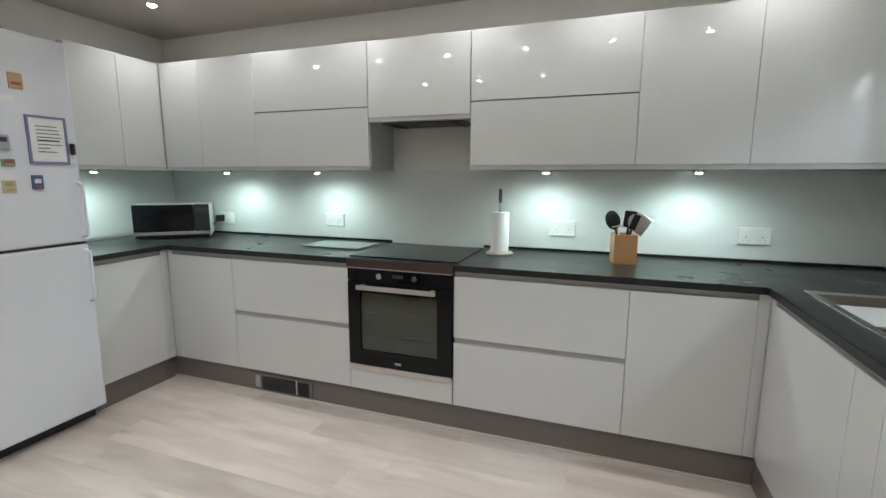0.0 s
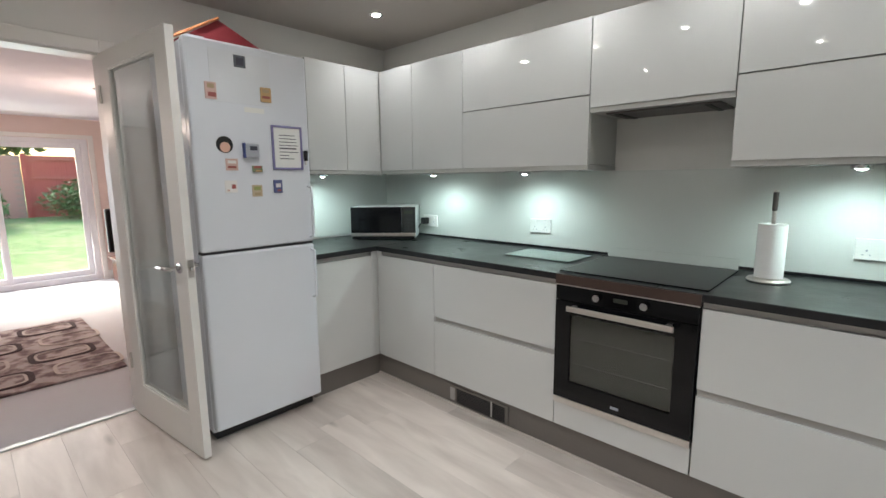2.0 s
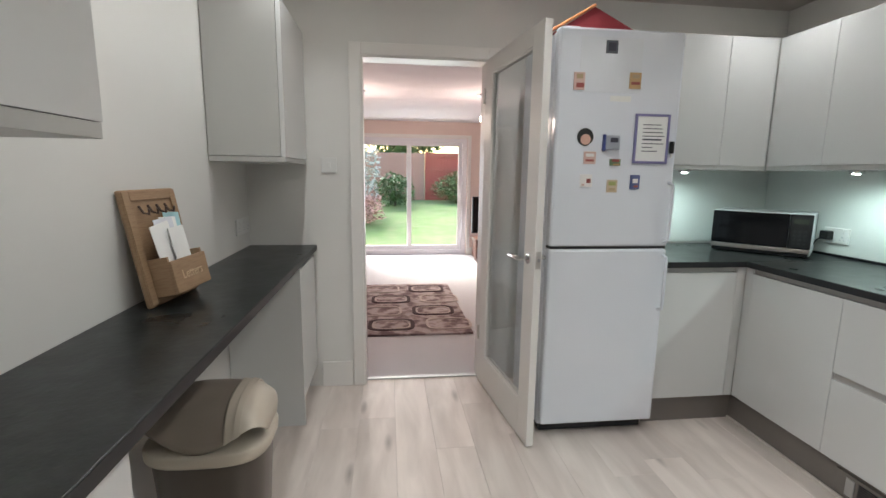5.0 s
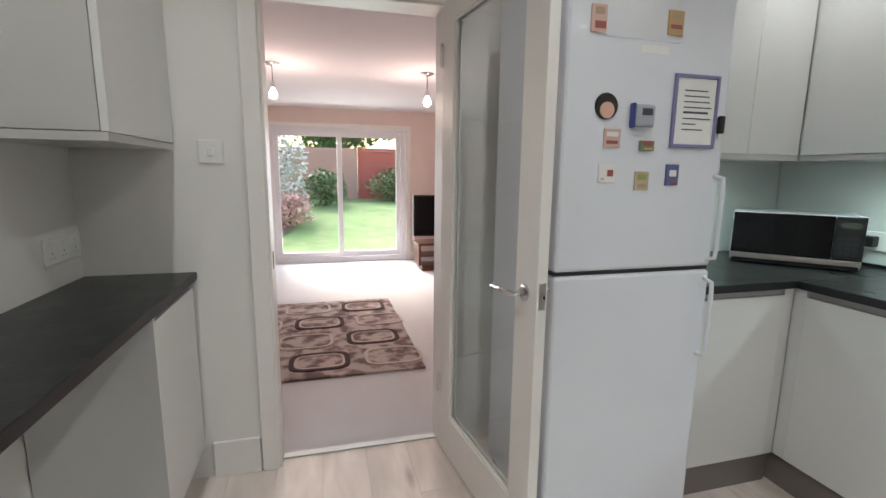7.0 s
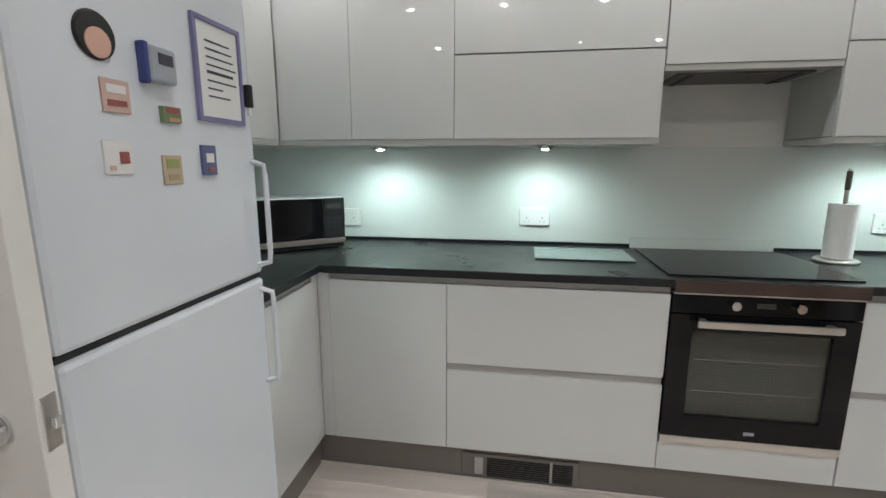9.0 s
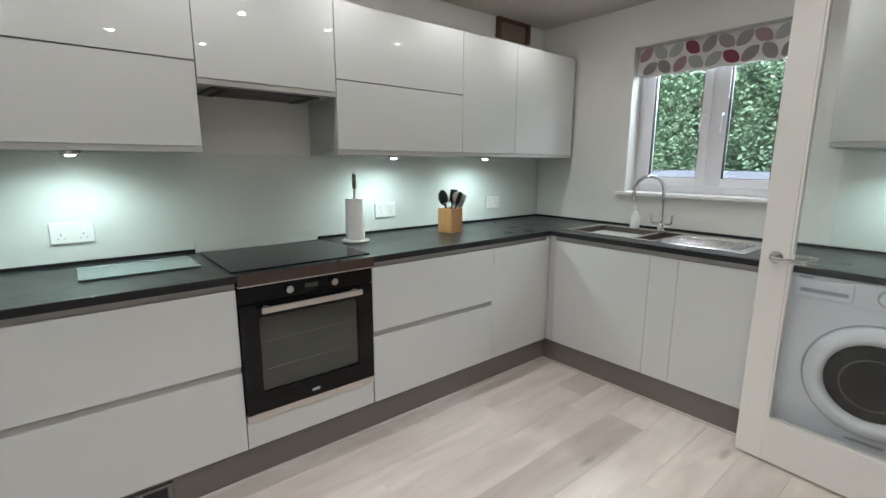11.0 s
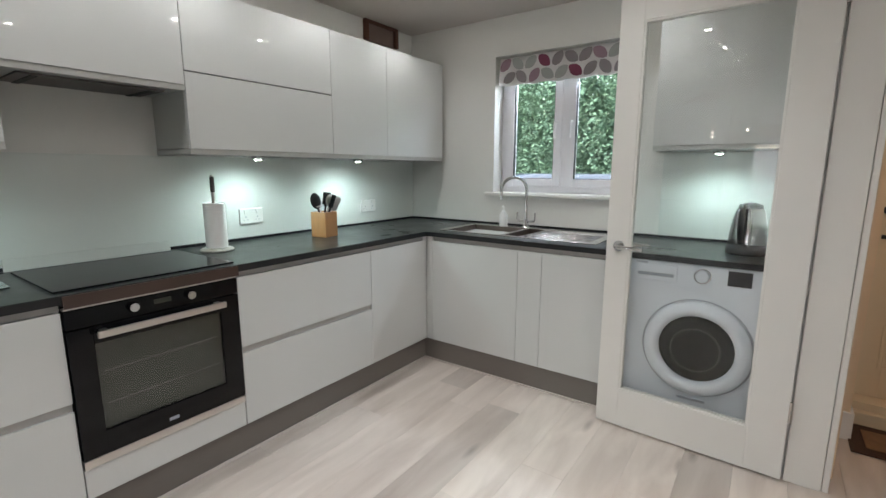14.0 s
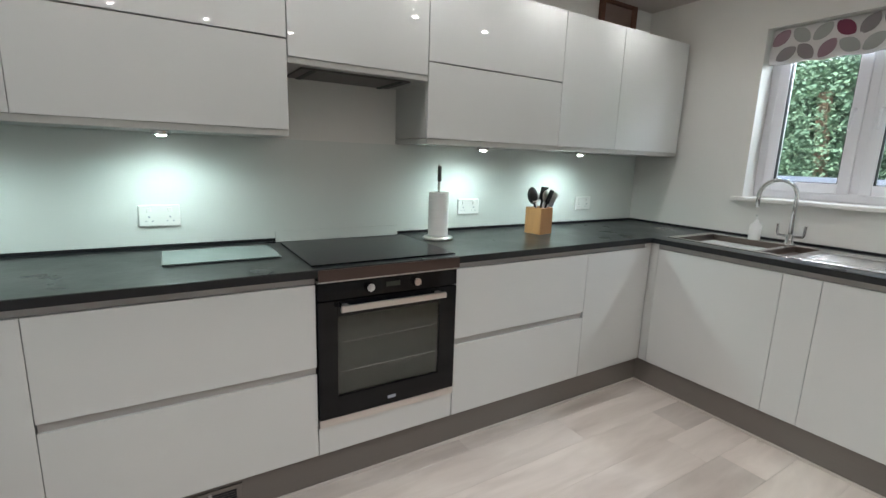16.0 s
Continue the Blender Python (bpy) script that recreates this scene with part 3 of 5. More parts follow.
# ---- appliances ----
def oven():
    t = thing("oven", "black built-in electric oven with a steel handle below the hob", "oven", pose(-2.603, BASE_Y, 0))
    w = 0.598
    part("body", box(0.004, w - 0.004, 0.02, 0.5, 0.27, 0.862), M["dark"], t)
    bm = bmesh.new()
    add_box(bm, 0.001, 0.075, -0.012, 0.012, 0.30, 0.768, 0.002)
    add_box(bm, w - 0.080, w - 0.001, -0.012, 0.012, 0.30, 0.768, 0.002)
    add_box(bm, 0.075, w - 0.080, -0.012, 0.012, 0.30, 0.385)
    add_box(bm, 0.075, w - 0.080, -0.012, 0.012, 0.707, 0.768)
    d = part("door", bm, M["black"], t, "black glass oven door with a dark window")
    part("window", box(0.075, w - 0.080, -0.008, -0.004, 0.385, 0.707), M["clear"], d)
    part("cavity", box(0.07, w - 0.07, 0.0125, 0.0195, 0.36, 0.72), M["oveninside"], t)
    d.children[0].visible_shadow = False
    for z in (0.475, 0.595):
        part("rack", tube([(0.095, 0.005, z), (w - 0.095, 0.005, z + 0.004)], 0.0022, 6), M["darksteel"], t)
    h = part("handle", box(0.075, w - 0.075, -0.055, -0.043, 0.733, 0.758, 0.004), M["steel"], d, "brushed steel bar handle")
    for bx in (0.09, w - 0.11):
        part("bracket", box(bx, bx + 0.02, -0.044, -0.012, 0.736, 0.755), M["steel"], d)
    p = part("control_panel", box(0.001, w - 0.001, -0.010, 0.012, 0.772, 0.838, 0.002), M["black"], t)
    for x in (0.2, 0.40):
        part("knob", cyl(0.018, 0.022, pose(x, -0.010, 0.808, 90), 20, 0.015, 0.002), M["chrome"], p)
    part("display", box(0.27, 0.33, -0.0125, -0.0105, 0.80, 0.818), M["oveninside"], p)
    part("trim", box(0.001, w - 0.001, -0.010, 0.012, 0.267, 0.298, 0.002), M["steel"], t, "brushed steel bottom strip")
    part("trim", box(0.001, w - 0.001, -0.012, 0.012, 0.8395, 0.846, 0.001), M["steel"], t)
    part("badge", box(0.28, 0.315, -0.0145, -0.0125, 0.325, 0.337), M["greyplastic"], d)
    f = thing("filler_panel", "grey gloss filler panel under the oven", "panel", pose(-2.603, BASE_Y, 0))
    part("front", box(0, w, 0, 0.02, Z0, 0.262, 0.0015), M["gloss"], f)
    return t


oven()
hob = thing("hob", "black ceramic hob set in the worktop over the oven", "hob", pose(-2.60, 3.03, ZW))
part("glass", box(-0.01, 0.61, 0, 0.50, 0.0, 0.007, 0.002), M["hob"], hob)
part("front_trim", box(0.0, 0.6, -0.050, -0.0455, -0.046, -0.003, 0.0), M["bronze"], hob, "dark brown front strip")

fr = thing("fridge_freezer", "tall white fridge freezer covered with magnets and notes", "fridge freezer", pose(-3.848, 1.90, 0, 0, 0, 90))
# local x runs along the front (world +y), local -y is the front
part("body", box(0.003, 0.592, 0.065, 0.52, 0.045, 1.955, 0.006), M["fridge"], fr)
part("plinth", box(0.02, 0.575, 0.075, 0.5, 0.005, 0.045), M["dark"], fr)
d1 = part("door", box(0, 0.595, 0, 0.06, 0.985, 1.965, 0.012), M["fridge"], fr, "white fridge door")
d2 = part("door", box(0, 0.595, 0, 0.06, 0.075, 0.972, 0.012), M["fridge"], fr, "white freezer door")
part("seal", box(0.006, 0.589, 0.01, 0.064, 0.973, 0.984), M["dark"], fr)
for d, z0, z1 in ((d1, 1.0, 1.30), (d2, 0.66, 0.955)):
    h = part("handle", tube([(0.572, 0.0, z0 + 0.01), (0.572, -0.035, z0 + 0.02), (0.572, -0.038, z0 + 0.05), (0.572, -0.038, z1 - 0.05), (0.572, -0.035, z1 - 0.02), (0.572, 0.0, z1 - 0.01)], 0.0072, 10), M["fridge"], d, "white bar handle")
part("hinge_cover", box(0.02, 0.10, 0.02, 0.10, 1.956, 1.972, 0.004), M["fridge"], fr)


def flat(name, y0, z0, w, h, material, label, category="fridge magnet", thick=0.004, tilt=0.0, detail=None):
    """A flat piece held on the fridge front; y0 and z0 are its world centre."""
    t = thing(name, label, category, pose(-3.8482, y0, z0, 0, 0, 90) @ pose(0, 0, 0, 0, tilt, 0))
    b = part("plate", box(-w / 2, w / 2, -thick, 0, -h / 2, h / 2, 0.001), material, t)
    for i, (a, c, ww, hh, mm) in enumerate(detail or []):
        part("picture", box(a - ww / 2, a + ww / 2, -thick - 0.0012, -thick - 0.0002, c - hh / 2, c + hh / 2), mm, t)
    return t


c = {k: mat(k, v, 0.4) for k, v in dict(salmon=(0.60, 0.42, 0.37), sand=(0.52, 0.42, 0.3), olive=(0.33, 0.36, 0.13), tan=(0.42, 0.32, 0.20), crimson=(0.32, 0.09, 0.08), leaf=(0.16, 0.22, 0.12), navy=(0.10, 0.12, 0.26), amber=(0.50, 0.33, 0.16), slateblue=(0.10, 0.11, 0.13), softwhite=(0.75, 0.73, 0.72), blackish=(0.015, 0.015, 0.015), skin=(0.68, 0.42, 0.33)).items()}
flat("magnet", 2.07, 1.40, 0.058, 0.056, c["salmon"], "square pink picture magnet on the fridge", detail=[(0, 0.012, 0.04, 0.014, c["softwhite"]), (0, -0.012, 0.04, 0.01, c["crimson"])])
flat("magnet", 2.193, 1.381, 0.05, 0.03, c["leaf"], "green food-shaped magnet on the fridge", thick=0.01, detail=[(0, 0.008, 0.036, 0.012, c["crimson"]), (0.004, -0.01, 0.03, 0.008, c["amber"])])
flat("magnet", 2.059, 1.295, 0.058, 0.058, c["softwhite"], "square white picture magnet on the fridge", detail=[(0.012, 0.0, 0.02, 0.02, c["crimson"]), (-0.014, -0.018, 0.012, 0.008, c["salmon"])])
flat("magnet", 2.187, 1.272, 0.052, 0.058, c["sand"], "square beige picture magnet on the fridge", detail=[(0, 0.012, 0.034, 0.018, c["olive"]), (0, -0.015, 0.03, 0.012, c["tan"])])
flat("magnet", 2.298, 1.292, 0.046, 0.066, c["navy"], "dark blue shaped magnet on the fridge", thick=0.008, detail=[(0, 0.005, 0.026, 0.02, c["softwhite"]), (0.004, -0.02, 0.02, 0.01, c["crimson"])])
flat("magnet", 1.998, 1.735, 0.05, 0.075, c["salmon"], "brown and red shaped magnet holding a note", thick=0.008, detail=[(0.0, 0.02, 0.03, 0.02, c["tan"]), (0.004, -0.018, 0.036, 0.02, c["crimson"])])
flat("magnet", 2.262, 1.745, 0.054, 0.07, c["amber"], "yellow and brown shaped magnet holding a note", thick=0.008, detail=[(0.0, 0.018, 0.034, 0.016, c["tan"]), (0.0, -0.012, 0.04, 0.012, c["crimson"])])
flat("magnet", 2.142, 1.885, 0.055, 0.055, c["slateblue"], "dark grey square magnet holding a sheet", thick=0.006, detail=[(0, 0, 0.035, 0.035, M["wallmark"])])
round_magnet = thing("magnet", "small black and pink rounded magnet on the fridge", "fridge magnet", pose(-3.8482, 2.043, 1.487, 0, 0, 90))
part("disc", cyl(0.040, 0.006, pose(0, 0, 0.006, 90), 28, 0.038, 0.002), c["blackish"], round_magnet, "black disc")
part("spot", cyl(0.024, 0.003, pose(0, -0.0062, -0.006, 90), 24), c["skin"], round_magnet, "pink round centre")
tm = thing("kitchen_timer", "grey and blue kitchen timer on the fridge", "timer", pose(-3.8482, 2.168, 1.468, 0, 0, 90))
part("case", box(-0.034, 0.036, -0.022, 0, -0.032, 0.034, 0.006), M["greyplastic"], tm)
part("back", box(-0.042, -0.03, -0.02, 0, -0.036, 0.038, 0.004), M["bluebox"], tm, "blue edge")
part("screen", box(-0.012, 0.024, -0.0235, -0.0222, 0.002, 0.022), M["wallmark"], tm)
nb = thing("note_board", "white wipe board with a purple frame and handwriting on the fridge", "note board", pose(-3.8482, 2.363, 1.49, 0, 0, 90))
part("board", box(-0.078, 0.078, -0.005, 0, -0.108, 0.108, 0.002), M["paper"], nb)
bm = bmesh.new()
for a in ((-0.085, -0.074, -0.112, 0.112), (0.074, 0.085, -0.112, 0.112), (-0.074, 0.074, -0.112, -0.101), (-0.074, 0.074, 0.101, 0.112)):
    add_box(bm, a[0], a[1], -0.0095, -0.0005, a[2], a[3], 0.001)
part("frame", bm, M["purple"], nb, "purple patterned frame")
rnd = random.Random(5)
for k in range(8):
    w = rnd.uniform(0.05, 0.11)
    part("writing", box(-0.045, -0.045 + w, -0.0062, -0.0052, 0.062 - k * 0.017, 0.0655 - k * 0.017 + (0.003 if k == 4 else 0)), M["wallmark"], nb)
pen = thing("marker_pen", "short black marker pen clipped beside the note board", "pen", pose(-3.8482, 2.463, 1.455, 0, 0, 90))
part("barrel", cyl(0.011, 0.055, pose(0, -0.012, -0.03), 16, None, 0.002), M["blackplastic"], pen)
part("tip", cyl(0.005, 0.02, pose(0, -0.012, -0.14 + 0.09), 10), M["plastic"], pen)
sheet = thing("paper_note", "large thin white sheet pinned to the fridge top", "paper", pose(-3.8482, 2.14, 1.81, 0, 0, 90))
part("sheet", box(-0.14, 0.15, -0.0018, 0, -0.12, 0.115), M["sheet"], sheet)
sheet2 = thing("paper_note", "narrow faint white label on the fridge", "paper", pose(-3.8482, 2.2, 1.665, 0, 0, 90))
part("sheet", box(-0.05, 0.05, -0.0012, 0, -0.012, 0.012), M["plastic"], sheet2)
lean = thing("tray", "red cloth-covered wooden tray tilted on the fridge top", "tray", pose(-4.12, 2.12, 1.967))
bm = bmesh.new()
v = [bm.verts.new(p) for p in ((0.16, -0.21, 0.0), (0.16, 0.24, 0.0), (0.12, 0.0, 0.135), (-0.22, -0.21, 0.0), (-0.22, 0.24, 0.0), (-0.22, 0.0, 0.135))]
for q in ((0, 1, 2), (5, 4, 3), (0, 2, 5, 3), (1, 4, 5, 2), (0, 3, 4, 1)):
    bm.faces.new([v[i] for i in q])
part("cloth", bm, M["red"], lean, "deep red cloth")
part("rim", tube([(0.165, -0.225, 0.006), (0.125, 0.0, 0.142)], 0.007, 8), M["orangeedge"], lean, "orange wooden rim")

wm = thing("washing_machine", "white front-loading washing machine under the worktop", "washing machine", pose(-0.665, 1.703, 0, 0, 0, -90))
part("body", box(0, 0.596, 0, 0.55, 0.02, 0.862, 0.006), M["fridge"], wm)
for x in (0.05, 0.54):
    part("foot", cyl(0.02, 0.022, pose(x, 0.06, 0), 12), M["dark"], wm)
CX, CZ = 0.32, 0.46
ringm = pose(CX, 0, CZ, 90)
wd = part("door", lathe([(0.224, 0.0), (0.232, 0.012), (0.222, 0.032), (0.19, 0.044), (0.165, 0.038), (0.158, 0.01)], 48, ringm), M["fridge"], wm, "white round porthole door", smooth=True)
part("gasket", lathe([(0.232, 0.0), (0.232, 0.0022), (0.238, 0.0022), (0.238, 0.0)], 48, ringm), M["greyplastic"], wm, "thin grey ring round the porthole door")
part("porthole", lathe([(0.161, 0.012), (0.14, 0.03), (0.08, 0.04), (0.0, 0.042)], 40, ringm), M["porthole"], wd, "dark bulging glass", smooth=True)
part("drum", lathe([(0.10, 0.0375), (0.103, 0.0385), (0.106, 0.0365)], 40, ringm), M["darksteel"], wd)
part("drawer", box(0.02, 0.215, -0.006, 0.0, 0.765, 0.845, 0.003), M["fridge"], wm, "white detergent drawer")
part("grip", box(0.04, 0.20, -0.0085, -0.006, 0.787, 0.803, 0.002), M["greyplastic"], wm)
part("dial", cyl(0.030, 0.025, pose(0.32, 0, 0.809, 90), 28, 0.026, 0.003), M["fridge"], wm, "white programme dial")
part("dial_ring", lathe([(0.036, 0), (0.036, 0.003), (0.031, 0.003), (0.031, 0)], 28, pose(0.32, 0, 0.809, 90)), M["chrome"], wm)
part("display", box(0.42, 0.512, -0.004, 0, 0.780, 0.848, 0.002), M["dark"], wm, "dark grey display panel")
part("label", box(0.03, 0.08, -0.0015, 0, 0.845, 0.853), M["greyplastic"], wm)
kick = part("kick_panel", box(0.02, 0.576, -0.004, 0, 0.03, 0.13, 0.002), M["fridge"], wm)
part("latch", box(0.26, 0.38, -0.008, 0.0, 0.195, 0.203), M["greyplastic"], wm)

mw = thing("microwave", "black microwave with a silver strip in the worktop corner", "microwave", pose(-4.30, 3.065, ZW, 0, 0, 41.3))
W = 0.47
part("case", box(0, W, 0.012, 0.305, 0.012, 0.238, 0.006), M["silver"], mw, "pale silver casing")
part("underside", box(0.01, W - 0.01, 0.002, 0.30, 0.008, 0.025), M["blackplastic"], mw)
part("door", box(0.002, W * 0.78, 0.0, 0.0115, 0.05, 0.235, 0.003), M["black"], mw, "black glass door")
part("window", box(0.05, W * 0.68, -0.0015, 0.0, 0.08, 0.205), M["black"], mw)
part("control_panel", box(W * 0.785, W - 0.002, 0.0, 0.0115, 0.05, 0.235, 0.003), M["blackplastic"], mw)
part("strip", box(0.002, W - 0.002, -0.003, 0.0115, 0.026, 0.048, 0.002), M["steel"], mw, "silver lower strip")
for x in (0.04, W - 0.04):
    part("foot", cyl(0.014, 0.012, pose(x, 0.05, 0), 12), M["dark"], mw)
for i in range(3):
    for j in range(4):
        part("button", box(W * 0.82 + i * 0.024, W * 0.82 + i * 0.024 + 0.016, -0.0012, 0.0, 0.07 + j * 0.022, 0.083 + j * 0.022), M["dark"], mw)
part("display", box(W * 0.82, W * 0.96, -0.0012, 0.0, 0.185, 0.21), M["oveninside"], mw)


# ---- sockets, lamps ----
def socket(name, m, w, label, plugs=(), red=True, double=True):
    t = thing(name, label, "wall socket", m)
    part("plate", box(0, w, -0.010, 0, 0, 0.088, 0.004), M["plastic"], t)
    n = 2 if w > 0.12 else 1
    for k in range(n):
        cx = w * (k + 0.5) / n
        bm = box(cx - 0.003, cx + 0.003, -0.0106, -0.0098, 0.035, 0.043)
        add_box(bm, cx - 0.014, cx - 0.008, -0.0106, -0.0098, 0.02, 0.024)
        add_box(bm, cx + 0.008, cx + 0.014, -0.0106, -0.0098, 0.02, 0.024)
        part("hole", bm, M["greyplastic"], t)
        part("rocker", box(cx - 0.008, cx + 0.008, -0.0135, -0.009, 0.058, 0.076, 0.001), M["plastic"], t)
    return t


YF = YN - 0.0068
socket("socket", pose(-3.14, YF, 0.985), 0.147, "white double wall socket above the glass board")
socket("socket", pose(-1.61, YF, 0.985), 0.147, "white double wall socket beside the paper towel")
socket("socket", pose(-0.655, YF, 0.985), 0.147, "white double wall socket in the worktop corner")
socket("socket", pose(-4.10, YF, 0.965), 0.147, "white double wall socket beside the microwave")
socket("socket", pose(-4.31, YS, 0.975, 0, 0, 180), 0.147, "white double wall socket under the wall cabinet")
socket("socket", pose(-4.46, YS, 0.975, 0, 0, 180), 0.075, "white single wall socket under the wall cabinet")
sw = thing("light_switch", "white plastic light switch beside the doorway", "light switch", pose(XW, 0.765, 1.315, 0, 0, 90))
part("plate", box(0, 0.087, -0.009, 0, 0, 0.087, 0.003), M["plastic"], sw)
part("rocker", box(0.033, 0.054, -0.013, -0.009, 0.027, 0.06, 0.002), M["plastic"], sw)


def plug(name, m, pts, label):
    t = thing(name, label, "plug", m)
    part("body", box(-0.024, 0.024, -0.045, 0, -0.024, 0.024, 0.006), M["blackplastic"], t)
    part("cable", tube(pts, 0.0035, 8), M["blackplastic"], t)
    return t


plug("plug", pose(-4.06, YF - 0.0115, 1.01), [(0, -0.045, -0.01), (-0.02, -0.06, -0.03), (-0.04, -0.055, -0.06), (-0.10, -0.05, -0.09), (-0.17, -0.03, -0.097)], "black plug with its cable beside the microwave")
plug("plug", pose(XW + 0.007 + 0.001, 2.75, 1.0, 0, 0, 90), [(0, -0.045, -0.01), (0.01, -0.06, -0.04), (-0.02, -0.07, -0.07), (0.03, -0.08, -0.085), (0.0, -0.09, -0.09)], "black plug with a coiled cable beside the fridge freezer")
kt = thing("charger", "small black upright charger on the worktop beside the fridge", "charger", pose(-4.10, 2.56, ZW))
part("body", lathe([(0, 0), (0.035, 0), (0.035, 0.02), (0.02, 0.04), (0.018, 0.12), (0.01, 0.13), (0, 0.13)], 20), M["blackplastic"], kt, smooth=True)


def downlight(x, y, z, r, kind, power, color, name, label, spot=136):
    t = thing(name, label, "ceiling lamp" if kind == "lamp" else "cabinet lamp", pose(x, y, z), group="recessed ceiling spotlights" if kind == "lamp" else "lamps under the wall cabinets")
    if kind == "led":
        part("puck", lathe([(0, 0.0), (r, 0.0), (r, 0.010), (r * 0.95, 0.0145), (0, 0.0145)], 28), M["chrome"], t, "slim chrome puck")
    part("ring", lathe([(r * 0.6, -0.001), (r * 0.8, -0.004), (r, -0.004), (r, 0)], 28), M["chrome"], t, smooth=True)
    part("lens", lathe([(0, -0.009), (r * 0.3, -0.0085), (r * 0.46, -0.006), (r * 0.56, -0.003), (r * 0.58, -0.001)], 24), M[kind], t, smooth=True)
    la = bpy.data.lights.new("spot", "SPOT")
    la.energy, la.color, la.spot_size, la.spot_blend, la.shadow_soft_size = power, color, radians(spot), 0.85, r * 0.45
    lo = new("spot", la)
    lo.parent = t
    lo.location = (0, 0, -0.022)
    return t


WARM = (0.95, 0.975, 0.985)
for x in (-3.93, -3.28, -2.63, -1.98, -1.33, -0.68):
    downlight(x, 1.85, HC, 0.042, "lamp", DOWN_W, WARM, "ceiling_spotlight", "small round recessed ceiling spotlight, lit")
for x in (-3.92, -3.28, -2.65, -1.99):
    downlight(x, 0.76, HC, 0.042, "lamp", DOWN_W, WARM, "ceiling_spotlight", "small round recessed ceiling spotlight, lit")
for x in (-3.95, -3.28, -2.63, -1.98, -1.33, -0.68):
    downlight(x, 3.07, HC, 0.042, "lamp", DOWN_W * 0.7, WARM, "ceiling_spotlight", "small round recessed ceiling spotlight near the wall cabinets, lit")
COOL = (0.76, 1.0, 0.975)
for x in (-3.77, -3.04, -1.615, -0.895):
    downlight(x, 3.38, UB - 0.036, 0.032, "led", LED_W, COOL, "cabinet_spotlight", "small round cool-white lamp under the wall cabinet, lit", 174)
downlight(-4.31, 2.86, UB - 0.036, 0.032, "led", LED_W, COOL, "cabinet_spotlight", "small round cool-white lamp under the wall cabinet, lit", 174)
downlight(-0.28, 1.40, 1.42 - 0.039, 0.032, "led", LED_W, COOL, "cabinet_spotlight", "small round cool-white lamp over the kettle, lit", 156)

# hall lamp out of sight up at the hall ceiling
downlight(-0.45, 0.3, HC, 0.05, "lamp", 3.0, (1.0, 0.66, 0.40), "ceiling_spotlight", "small round recessed hall ceiling spotlight, lit")


def pendant(x, y):
    t = thing("pendant_lamp", "bare lit bulb on a short cord from a ceiling rose", "ceiling lamp", pose(x, y, LZ), group="bare pendant bulbs")
    part("rose", lathe([(0, -0.022), (0.03, -0.022), (0.06, -0.008), (0.062, 0)], 28), M["chrome"], t, smooth=True)
    part("cord", cyl(0.003, 0.13, pose(0, 0, -0.15), 8), M["dark"], t)
    part("holder", cyl(0.017, 0.045, pose(0, 0, -0.19), 16), M["chrome"], t)
    part("bulb", lathe([(0.012, -0.19), (0.018, -0.205), (0.032, -0.235), (0.028, -0.262), (0.0, -0.275)], 20), M["bulb"], t, smooth=True)
    la = bpy.data.lights.new("bulb_light", "POINT")
    la.energy, la.color, la.shadow_soft_size = BULB_W, (1.0, 0.78, 0.68), 0.03
    lo = new("bulb_light", la)
    lo.parent = t
    lo.location = (0, 0, -0.30)
    return t


pendant(-6.62, 0.87)
pendant(-6.62, 2.13)


